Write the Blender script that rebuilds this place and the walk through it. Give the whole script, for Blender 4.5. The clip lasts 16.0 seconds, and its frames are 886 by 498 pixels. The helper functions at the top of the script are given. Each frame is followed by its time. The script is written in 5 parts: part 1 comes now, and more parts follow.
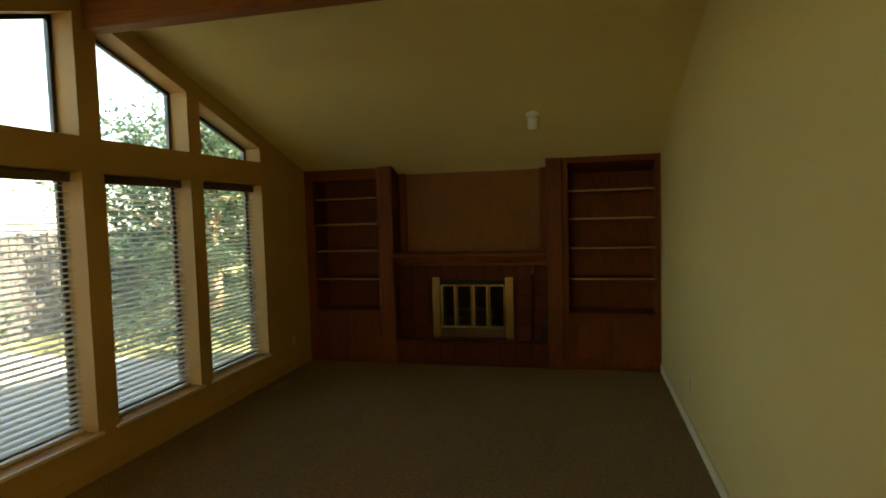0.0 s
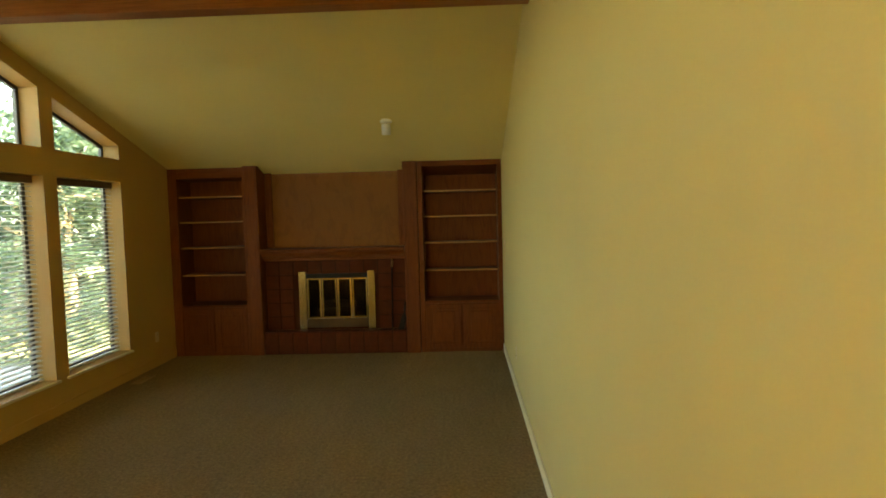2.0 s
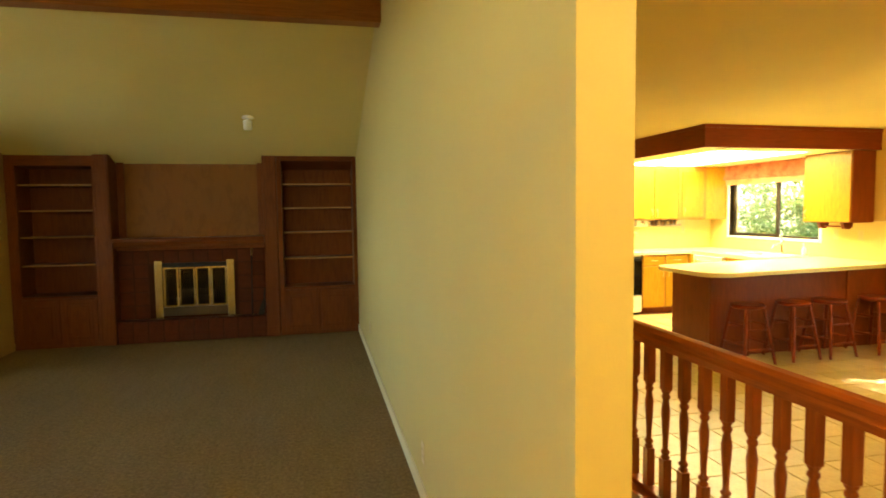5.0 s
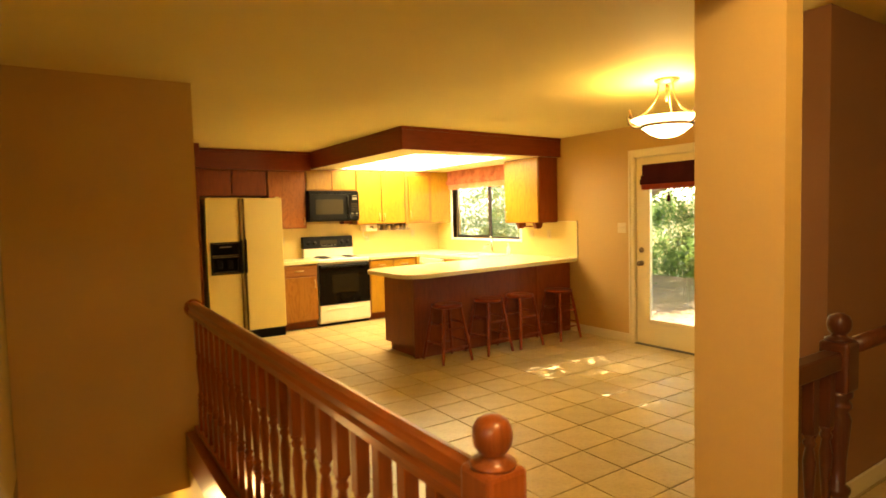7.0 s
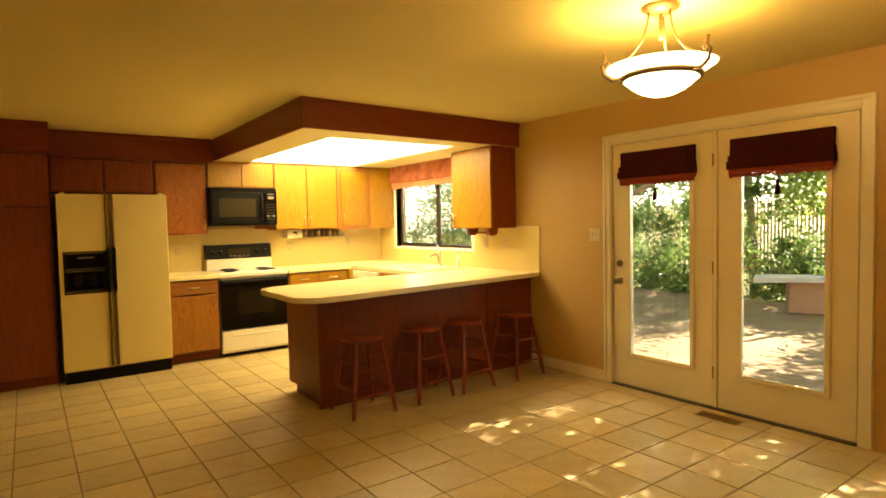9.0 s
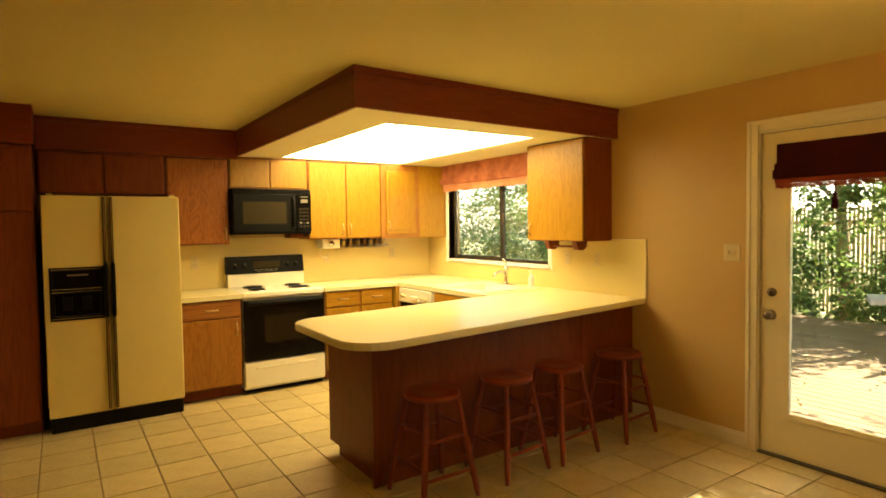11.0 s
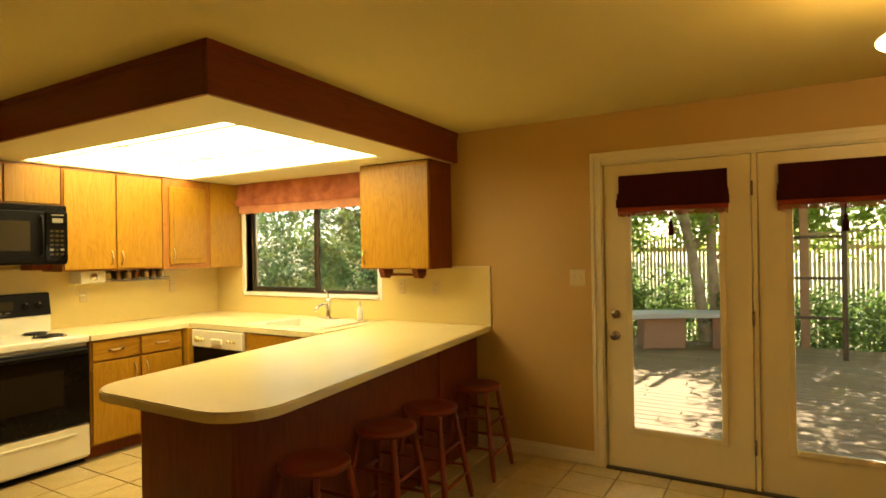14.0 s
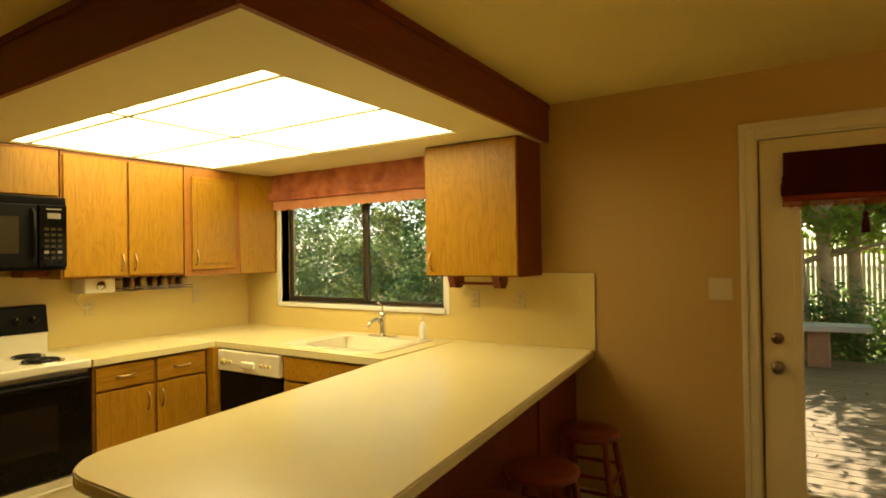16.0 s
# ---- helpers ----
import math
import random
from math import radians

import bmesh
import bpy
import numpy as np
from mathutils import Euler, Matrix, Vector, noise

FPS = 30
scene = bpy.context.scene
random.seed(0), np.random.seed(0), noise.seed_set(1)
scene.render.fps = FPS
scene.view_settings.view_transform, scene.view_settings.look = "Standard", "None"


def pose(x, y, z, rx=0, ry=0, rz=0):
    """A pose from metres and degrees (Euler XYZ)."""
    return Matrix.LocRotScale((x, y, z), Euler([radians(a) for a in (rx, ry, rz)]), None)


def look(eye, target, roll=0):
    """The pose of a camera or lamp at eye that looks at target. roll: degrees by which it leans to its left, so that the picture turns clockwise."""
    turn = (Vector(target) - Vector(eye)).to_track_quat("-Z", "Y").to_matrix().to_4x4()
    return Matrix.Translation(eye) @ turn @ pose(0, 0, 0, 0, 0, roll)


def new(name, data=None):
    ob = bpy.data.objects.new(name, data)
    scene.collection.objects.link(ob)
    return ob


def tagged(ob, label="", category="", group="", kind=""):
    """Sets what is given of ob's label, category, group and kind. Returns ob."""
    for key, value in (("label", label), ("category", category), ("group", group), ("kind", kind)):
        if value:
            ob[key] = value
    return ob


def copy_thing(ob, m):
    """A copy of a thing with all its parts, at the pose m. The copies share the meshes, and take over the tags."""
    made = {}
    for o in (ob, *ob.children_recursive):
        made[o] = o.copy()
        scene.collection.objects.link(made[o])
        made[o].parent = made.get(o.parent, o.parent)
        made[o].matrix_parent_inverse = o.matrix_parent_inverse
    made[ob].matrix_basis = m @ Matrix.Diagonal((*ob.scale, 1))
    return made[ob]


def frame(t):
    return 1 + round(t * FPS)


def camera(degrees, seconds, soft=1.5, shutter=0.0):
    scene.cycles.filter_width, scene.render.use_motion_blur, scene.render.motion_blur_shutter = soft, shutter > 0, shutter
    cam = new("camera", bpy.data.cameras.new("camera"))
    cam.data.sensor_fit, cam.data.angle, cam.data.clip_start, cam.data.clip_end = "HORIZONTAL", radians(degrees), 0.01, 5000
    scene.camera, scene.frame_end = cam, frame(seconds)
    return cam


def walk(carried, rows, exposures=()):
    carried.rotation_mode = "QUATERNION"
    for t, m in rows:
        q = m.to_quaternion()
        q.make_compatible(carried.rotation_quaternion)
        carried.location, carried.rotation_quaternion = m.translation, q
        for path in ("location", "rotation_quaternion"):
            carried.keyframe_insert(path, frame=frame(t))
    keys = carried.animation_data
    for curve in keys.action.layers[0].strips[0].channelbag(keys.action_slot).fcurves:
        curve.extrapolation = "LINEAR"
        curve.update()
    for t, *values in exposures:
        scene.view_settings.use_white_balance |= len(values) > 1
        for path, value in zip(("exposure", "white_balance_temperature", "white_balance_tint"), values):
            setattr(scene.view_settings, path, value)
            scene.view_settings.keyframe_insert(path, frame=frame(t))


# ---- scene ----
cam = camera(75.4, 16.0, soft=1.7, shutter=0.3)
PATH = [
    (0, (0.354, 0.143, 1.703), (-0.12, 2.082, 1.582), -1.6),
    (0.5, (0.421, 0.017, 1.655), (0.119, 1.991, 1.545), -1.7),
    (1, (0.484, -0.124, 1.638), (0.297, 1.864, 1.523), -1.6),
    (1.5, (0.556, -0.214, 1.643), (0.433, 1.779, 1.531), -1.6),
    (2, (0.673, -0.373, 1.635), (0.602, 1.622, 1.514), -1.5),
    (2.5, (0.726, -0.504, 1.652), (0.692, 1.492, 1.526), -1.5),
    (3, (0.755, -0.569, 1.639), (0.753, 1.427, 1.52), -1.5),
    (5.5, (0.586, -1.232, 1.534), (1.217, 0.661, 1.398), -1.2),
    (6, (0.852, -1.292, 1.514), (1.701, 0.515, 1.388), -1.6),
    (6.5, (1.202, -1.179, 1.501), (2.218, 0.539, 1.37), -0.4),
    (7, (1.566, -1.048, 1.487), (2.673, 0.614, 1.368), -1.5),
    (7.5, (1.873, -0.83, 1.45), (3.032, 0.797, 1.351), -1.2),
    (8, (2.232, -0.607, 1.426), (3.418, 1.002, 1.335), -1.3),
    (10.5, (3.096, 0.817, 1.462), (4.227, 2.464, 1.37), -0.9),
    (11, (3.112, 1.114, 1.497), (4.223, 2.775, 1.415), -0.8),
    (11.5, (3.121, 1.374, 1.494), (4.213, 3.049, 1.439), -0.8),
    (12, (3.044, 1.668, 1.492), (4.156, 3.331, 1.475), -0.6),
    (12.5, (2.946, 1.857, 1.492), (4.189, 3.424, 1.488), -0.6),
    (13, (2.838, 2.012, 1.515), (4.365, 3.304, 1.52), -0.7),
    (13.5, (2.898, 1.955, 1.494), (4.564, 3.062, 1.501), -0.7),
    (14, (2.926, 2.01, 1.488), (4.652, 3.021, 1.495), -0.9),
    (14.5, (3.019, 2.137, 1.494), (4.751, 3.139, 1.5), -0.9),
    (15, (3.184, 2.319, 1.523), (4.905, 3.338, 1.532), -0.9),
    (15.5, (3.35, 2.563, 1.48), (5.057, 3.606, 1.493), -0.9),
    (16, (3.526, 2.813, 1.491), (5.207, 3.896, 1.511), -0.9),
]
EXPOSURES = [
    (0, 2.8, 7500, 0), (1.0, 3.45, 7700, -2), (2.0, 4.0, 7700, -4), (3.0, 4.45, 7400, -4), (5.5, 3.95, 7300, 4),
    (6.0, 3.72, 7300, 10), (7.0, 3.6, 7400, 15), (8.0, 3.35, 7400, 13), (10.5, 2.7, 7300, 11), (12.0, 2.88, 7150, 8), (12.5, 2.88, 7150, 8),
    (14.0, 2.35, 7150, 8), (16.0, 1.8, 7150, 5),
]
walk(cam, [(t, look(eye, target, roll)) for t, eye, target, roll in PATH], EXPOSURES)

# ---- world, sun, lamps ----
world = bpy.data.worlds.new("sky")
world.use_nodes = True
scene.world = world
sky = world.node_tree.nodes.new("ShaderNodeTexSky")
sky.sky_type, sky.sun_disc = "NISHITA", False
SUN_EL, SUN_AZ = 45.0, 96.0          # degrees; azimuth clockwise from +y
sky.sun_elevation, sky.sun_rotation = radians(SUN_EL), radians(SUN_AZ)
world.node_tree.links.new(sky.outputs[0], world.node_tree.nodes["Background"].inputs[0])
world.node_tree.nodes["Background"].inputs[1].default_value = 0.15
sun_data = bpy.data.lights.new("sun", "SUN")
sun_data.energy, sun_data.angle, sun_data.color = 4.8, radians(0.5), (1.0, 0.95, 0.86)
sun_dir = Vector((math.sin(radians(SUN_AZ)) * math.cos(radians(SUN_EL)), math.cos(radians(SUN_AZ)) * math.cos(radians(SUN_EL)), math.sin(radians(SUN_EL))))
new("sun", sun_data).matrix_world = look(sun_dir * 50, (0, 0, 0))
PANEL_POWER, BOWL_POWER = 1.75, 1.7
WARM = (1.0, 0.64, 0.24)


def lamp(name, kind, where, power, colour, radius):
    d = bpy.data.lights.new(name, kind)
    d.energy, d.color, d.shadow_soft_size = power, colour, radius
    ob = new(name, d)
    ob.location = where
    return ob


lamp("dining_bulb", "POINT", (5.2, 1.49, 2.18), 4.3, WARM, 0.06)
lamp("stair_bulb", "POINT", (1.75, 3.5, -0.62), 1.7, WARM, 0.06)
# Unseen lamps added: one brightens the long wall, one the column and stair wall.
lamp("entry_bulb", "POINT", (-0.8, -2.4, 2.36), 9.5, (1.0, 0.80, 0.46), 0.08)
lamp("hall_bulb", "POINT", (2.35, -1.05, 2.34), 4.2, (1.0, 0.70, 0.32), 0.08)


# ---- materials ----
def nodes_of(name):
    m = bpy.data.materials.new(name)
    m.use_nodes = True
    nt = m.node_tree
    return m, nt, nt.nodes["Principled BSDF"]


def ramp(nt, fac, a, b, lo=0.35, hi=0.65):
    r = nt.nodes.new("ShaderNodeValToRGB")
    r.color_ramp.elements[0].position, r.color_ramp.elements[1].position = lo, hi
    r.color_ramp.elements[0].color, r.color_ramp.elements[1].color = (*a, 1), (*b, 1)
    nt.links.new(fac, r.inputs[0])
    return r.outputs[0]


def coords(nt, scale):
    t = nt.nodes.new("ShaderNodeTexCoord")
    mp = nt.nodes.new("ShaderNodeMapping")
    mp.inputs["Scale"].default_value = scale
    nt.links.new(t.outputs["Object"], mp.inputs[0])
    return mp.outputs[0]


def noise_tex(nt, vec, scale, detail=4.0, rough=0.55, distort=0.0):
    n = nt.nodes.new("ShaderNodeTexNoise")
    n.inputs["Scale"].default_value, n.inputs["Detail"].default_value = scale, detail
    n.inputs["Roughness"].default_value, n.inputs["Distortion"].default_value = rough, distort
    nt.links.new(vec, n.inputs["Vector"])
    return n.outputs[0]


def mix(nt, fac, a, b, mode="MIX"):
    m = nt.nodes.new("ShaderNodeMix")
    m.data_type, m.blend_type = "RGBA", mode
    if isinstance(fac, float):
        m.inputs[0].default_value = fac
    else:
        nt.links.new(fac, m.inputs[0])
    for sock, v in ((m.inputs[6], a), (m.inputs[7], b)):
        if isinstance(v, tuple):
            sock.default_value = (*v, 1)
        else:
            nt.links.new(v, sock)
    return m.outputs[2]


def bump(nt, p, height, strength, dist=0.002):
    b = nt.nodes.new("ShaderNodeBump")
    b.inputs["Strength"].default_value, b.inputs["Distance"].default_value = strength, dist
    nt.links.new(height, b.inputs["Height"])
    nt.links.new(b.outputs[0], p.inputs["Normal"])


def plain(name, a, b=None, rough=0.5, metal=0.0, fine=60.0, coarse=2.0, relief=0.1, coat=0.0, spec=None):
    """Paint, plastic, metal, cloth: two scales of tone and a fine relief."""
    m, nt, p = nodes_of(name)
    b = b or tuple(c * 0.88 for c in a)
    v = coords(nt, (1, 1, 1))
    big = noise_tex(nt, v, coarse, 3)
    small = noise_tex(nt, v, fine, 3)
    c = mix(nt, 0.25, ramp(nt, big, b, a, 0.3, 0.7), ramp(nt, small, b, a, 0.3, 0.7))
    nt.links.new(c, p.inputs["Base Color"])
    p.inputs["Roughness"].default_value, p.inputs["Metallic"].default_value = rough, metal
    p.inputs["Coat Weight"].default_value = coat
    if spec is not None:
        p.inputs["Specular IOR Level"].default_value = spec
    if relief:
        bump(nt, p, small, relief)
    return m


def wood(name, light, dark, axis, rough=0.35, figure=1.0, coat=0.15, grain=0.35, along=0.75, rings=17.0):
    """Varnished wood with pores and cathedral figure, grain along the axis 0, 1 or 2."""
    m, nt, p = nodes_of(name)
    s = [9.0, 9.0, 9.0]
    s[axis] = along
    v = coords(nt, s)
    w = nt.nodes.new("ShaderNodeTexNoise")
    w.inputs["Scale"].default_value, w.inputs["Detail"].default_value, w.inputs["Distortion"].default_value = 0.9, 2, 0.6
    nt.links.new(v, w.inputs["Vector"])
    k = nt.nodes.new("ShaderNodeMath")
    k.operation = "MULTIPLY"
    k.inputs[1].default_value = rings
    nt.links.new(w.outputs[0], k.inputs[0])
    f = nt.nodes.new("ShaderNodeMath")
    f.operation = "PINGPONG"
    f.inputs[1].default_value = 1.0
    nt.links.new(k.outputs[0], f.inputs[0])
    s2 = [150.0, 150.0, 150.0]
    s2[axis] = 5.0
    pores = noise_tex(nt, coords(nt, s2), 1.0, 3, 0.6)
    patch = noise_tex(nt, coords(nt, (1, 1, 1)), 1.7, 2)
    mid = tuple((x + y) / 2 for x, y in zip(light, dark))
    base = mix(nt, 0.55 * figure, mix(nt, patch, light, mid), ramp(nt, f.outputs[0], dark, light, 0.02, 0.55))
    col = mix(nt, grain, base, ramp(nt, pores, dark, light, 0.4, 0.6))
    info = nt.nodes.new("ShaderNodeObjectInfo")
    vary = nt.nodes.new("ShaderNodeMapRange")
    vary.inputs["To Min"].default_value, vary.inputs["To Max"].default_value = 0.86, 1.1
    nt.links.new(info.outputs["Random"], vary.inputs[0])
    hsv = nt.nodes.new("ShaderNodeHueSaturation")
    nt.links.new(vary.outputs[0], hsv.inputs["Value"])
    nt.links.new(col, hsv.inputs["Color"])
    nt.links.new(hsv.outputs[0], p.inputs["Base Color"])
    p.inputs["Roughness"].default_value, p.inputs["Coat Weight"].default_value = rough, coat
    p.inputs["Coat Roughness"].default_value = 0.25
    bump(nt, p, pores, 0.12, 0.001)
    p.inputs["Specular IOR Level"].default_value = 0.22
    return m


def glow(name, colour, power):
    m, nt, p = nodes_of(name)
    p.inputs["Base Color"].default_value = (0.8, 0.8, 0.76, 1)
    p.inputs["Emission Color"].default_value = (*colour, 1)
    p.inputs["Emission Strength"].default_value = power
    return m


def clear(name, tint=(1, 1, 1), rough=0.0):
    m, nt, p = nodes_of(name)
    p.inputs["Base Color"].default_value = (*tint, 1)
    p.inputs["Transmission Weight"].default_value, p.inputs["Roughness"].default_value = 1.0, rough
    p.inputs["IOR"].default_value = 1.45
    return m


def leafy(name, a, b, through_light):
    m, nt, p = nodes_of(name)
    g = nt.nodes.new("ShaderNodeNewGeometry")
    nt.links.new(ramp(nt, g.outputs["Random Per Island"], a, b, 0.0, 1.0), p.inputs["Base Color"])
    p.inputs["Roughness"].default_value = 0.45
    p.inputs["Transmission Weight"].default_value = 0.0
    tr = nt.nodes.new("ShaderNodeBsdfTranslucent")
    tr.inputs[0].default_value = (*through_light, 1)
    mx = nt.nodes.new("ShaderNodeMixShader")
    mx.inputs[0].default_value = 0.5
    out = nt.nodes["Material Output"]
    nt.links.new(p.outputs[0], mx.inputs[1])
    nt.links.new(tr.outputs[0], mx.inputs[2])
    nt.links.new(mx.outputs[0], out.inputs[0])
    return m


def carpet_material():
    m, nt, p = nodes_of("carpet_pile")
    v = coords(nt, (1, 1, 1))
    tuft = noise_tex(nt, v, 42, 6, 0.85)
    patch = noise_tex(nt, v, 1.3, 4, 0.6, 0.8)
    track = noise_tex(nt, coords(nt, (7, 1.2, 1)), 2.0, 3)
    c = mix(nt, 0.72, ramp(nt, patch, (0.225, 0.150, 0.064), (0.31, 0.215, 0.098)), ramp(nt, tuft, (0.090, 0.056, 0.023), (0.44, 0.308, 0.145), 0.36, 0.64))
    c = mix(nt, 0.25, c, ramp(nt, track, (0.22, 0.148, 0.066), (0.30, 0.207, 0.096)))
    nt.links.new(c, p.inputs["Base Color"])
    p.inputs["Roughness"].default_value = 0.95
    p.inputs["Specular IOR Level"].default_value = 0.1
    bump(nt, p, tuft, 1.0, 0.02)
    return m


def tile_material(name, a, b, dirt, rough=0.38, spec=0.5):
    m, nt, p = nodes_of(name)
    v = coords(nt, (1, 1, 1))
    info = nt.nodes.new("ShaderNodeObjectInfo")
    mott = noise_tex(nt, v, 9, 5, 0.65, 0.5)
    fine = noise_tex(nt, v, 45, 3)
    c = mix(nt, 0.3, ramp(nt, mott, b, a, 0.3, 0.7), ramp(nt, fine, dirt, a, 0.25, 0.5))
    vary = nt.nodes.new("ShaderNodeMapRange")
    vary.inputs["To Min"].default_value, vary.inputs["To Max"].default_value = 0.87, 1.08
    nt.links.new(info.outputs["Random"], vary.inputs[0])
    hsv = nt.nodes.new("ShaderNodeHueSaturation")
    nt.links.new(vary.outputs[0], hsv.inputs["Value"])
    nt.links.new(c, hsv.inputs["Color"])
    nt.links.new(hsv.outputs[0], p.inputs["Base Color"])
    p.inputs["Roughness"].default_value, p.inputs["Specular IOR Level"].default_value = rough, spec
    bump(nt, p, mott, 0.15, 0.004)
    return m


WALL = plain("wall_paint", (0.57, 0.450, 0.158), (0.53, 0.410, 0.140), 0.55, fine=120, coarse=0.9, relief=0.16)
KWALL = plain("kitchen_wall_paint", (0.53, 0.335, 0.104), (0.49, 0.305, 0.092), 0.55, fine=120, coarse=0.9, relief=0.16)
CEIL = plain("ceiling_paint", (0.75, 0.625, 0.245), (0.69, 0.57, 0.22), 0.8, fine=90, coarse=0.8, relief=0.25)
SOFFIT = plain("soffit_paint", (0.78, 0.70, 0.43), (0.74, 0.66, 0.40), 0.6, relief=0.1)
TRIM = plain("trim_paint", (0.74, 0.65, 0.42), (0.68, 0.59, 0.37), 0.35, relief=0.05)
DOORPAINT = plain("door_paint", (0.74, 0.62, 0.34), (0.68, 0.56, 0.30), 0.35, relief=0.05)
CARPET = carpet_material()
TILE = tile_material("floor_tile", (0.57, 0.44, 0.20), (0.42, 0.305, 0.125), (0.29, 0.205, 0.085))
GROUT = plain("grout", (0.35, 0.25, 0.125), (0.27, 0.19, 0.09), 0.9, fine=80, relief=0.3)
OAK = wood("honey_oak", (0.42, 0.222, 0.024), (0.235, 0.103, 0.010), 2, 0.35, 0.65, 0.12, 0.3, 1.9, 22.0)
OAK_X = wood("honey_oak_rail", (0.44, 0.225, 0.024), (0.23, 0.098, 0.010), 0, 0.35, 0.85, 0.12, 0.22, 1.5, 20.0)
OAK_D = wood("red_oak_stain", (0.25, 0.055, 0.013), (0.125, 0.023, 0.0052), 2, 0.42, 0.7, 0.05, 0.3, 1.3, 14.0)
OAK_DX = wood("red_oak_fascia", (0.205, 0.034, 0.011), (0.115, 0.017, 0.005), 0, 0.4, 0.5)
OAK_DY = wood("red_oak_fascia_side", (0.205, 0.034, 0.011), (0.115, 0.017, 0.005), 1, 0.4, 0.5)
RAILWOOD = wood("rail_stain", (0.34, 0.085, 0.020), (0.19, 0.040, 0.009), 1, 0.28, 0.6, 0.4)
TURNED = wood("turned_stain", (0.34, 0.085, 0.020), (0.19, 0.040, 0.009), 2, 0.28, 0.6, 0.4)
# Darker copy of the turned stain, the entry's low light put into colour.
DIM_STAIN = wood("dimmed_stain", (0.085, 0.022, 0.009), (0.045, 0.011, 0.005), 2, 0.3, 0.6, 0.3)
STOOLWOOD = wood("stool_stain", (0.25, 0.045, 0.013), (0.12, 0.019, 0.006), 2, 0.42, 0.6, 0.08)
LIVWOOD = wood("bookcase_wood", (0.18, 0.048, 0.007), (0.075, 0.016, 0.0025), 2, 0.55, 0.7, 0.0, 0.3, 1.3, 14.0)
LIVWOOD_X = wood("bookcase_wood_across", (0.18, 0.048, 0.007), (0.075, 0.016, 0.0025), 0, 0.55, 0.7, 0.0, 0.3)
PANELWOOD = wood("veneer_panel", (0.25, 0.098, 0.014), (0.13, 0.042, 0.005), 2, 0.5, 0.55, 0.0, 0.15, 4.5, 5.0)
# Window light along the shelf edges, put into a paler wood.
EDGE_LIT = wood("lit_shelf_edge", (0.44, 0.24, 0.09), (0.28, 0.13, 0.04), 0, 0.4, 0.4, 0.1)
BEAMWOOD = wood("beam_wood", (0.36, 0.135, 0.04), (0.22, 0.07, 0.018), 0, 0.5, 0.8, 0.05)
STEPWOOD = wood("step_wood", (0.42, 0.20, 0.07), (0.26, 0.11, 0.035), 0, 0.35)
LAMINATE = plain("counter_laminate", (0.80, 0.70, 0.39), (0.76, 0.66, 0.355), 0.24, fine=220, coarse=1.2, relief=0.02)
SPLASH = plain("splash_laminate", (0.68, 0.54, 0.215), (0.64, 0.50, 0.195), 0.33, fine=160, relief=0.02)
ALMOND = plain("almond_enamel", (0.70, 0.56, 0.20), (0.67, 0.53, 0.185), 0.32, fine=300, relief=0.06)
WHITEENAMEL = plain("cream_enamel", (0.82, 0.77, 0.60), (0.79, 0.74, 0.57), 0.2, relief=0.0)
BLACK = plain("black_plastic", (0.006, 0.0055, 0.005), (0.004, 0.0035, 0.0035), 0.4, relief=0.04, spec=0.1)
BLACKGLASS = plain("black_glass", (0.005, 0.0045, 0.004), (0.004, 0.0035, 0.003), 0.1, relief=0.0, spec=0.14)
OVENGLASS = plain("oven_window_glass", (0.014, 0.011, 0.007), None, 0.12, relief=0.0, spec=0.2)
GREYGLASS = plain("grey_screen", (0.045, 0.034, 0.018), None, 0.15, relief=0.0, spec=0.2)
IRON = plain("black_iron", (0.02, 0.018, 0.016), None, 0.55, 0.6, relief=0.2)
CHROME = plain("chrome", (0.72, 0.70, 0.66), (0.66, 0.64, 0.60), 0.14, 1.0, relief=0.0)
NICKEL = plain("worn_nickel", (0.27, 0.21, 0.14), (0.18, 0.13, 0.085), 0.28, 1.0, relief=0.05)
GRIDMETAL = plain("panel_grid_metal", (0.34, 0.25, 0.12), None, 0.5, 0.3, relief=0.0)
BRASS = plain("polished_brass", (0.50, 0.41, 0.19), (0.34, 0.26, 0.11), 0.25, 1.0, relief=0.02)
ANTIQUE = plain("antique_brass", (0.42, 0.28, 0.11), (0.28, 0.17, 0.06), 0.35, 1.0, relief=0.05)
BRONZE = plain("lamp_bronze", (0.26, 0.17, 0.075), (0.17, 0.105, 0.045), 0.4, 0.6, relief=0.05)
DARKALU = plain("bronze_aluminium", (0.085, 0.070, 0.052), (0.06, 0.05, 0.036), 0.4, 0.5, relief=0.05)
SHADERED = plain("red_roman_cloth", (0.56, 0.19, 0.09), (0.22, 0.055, 0.024), 0.9, fine=300, coarse=8, relief=0.4)
SHADEPALE = plain("pale_roman_cloth", (0.66, 0.33, 0.18), (0.48, 0.18, 0.085), 0.9, fine=300, coarse=6, relief=0.4)
BURGUNDY = plain("burgundy_cloth", (0.052, 0.008, 0.009), (0.035, 0.006, 0.006), 0.95, fine=350, coarse=4, relief=0.4, spec=0.1)
FRINGE = plain("red_fringe", (0.30, 0.05, 0.022), (0.20, 0.03, 0.014), 0.95, fine=300, relief=0.4, spec=0.1)
BLIND = plain("blind_slat", (0.76, 0.70, 0.54), (0.72, 0.66, 0.50), 0.5, relief=0.05)
BLINDRAIL = plain("blind_rail", (0.16, 0.10, 0.05), None, 0.5, relief=0.05)
PLATE = plain("plate_plastic", (0.66, 0.53, 0.29), None, 0.35, relief=0.0)
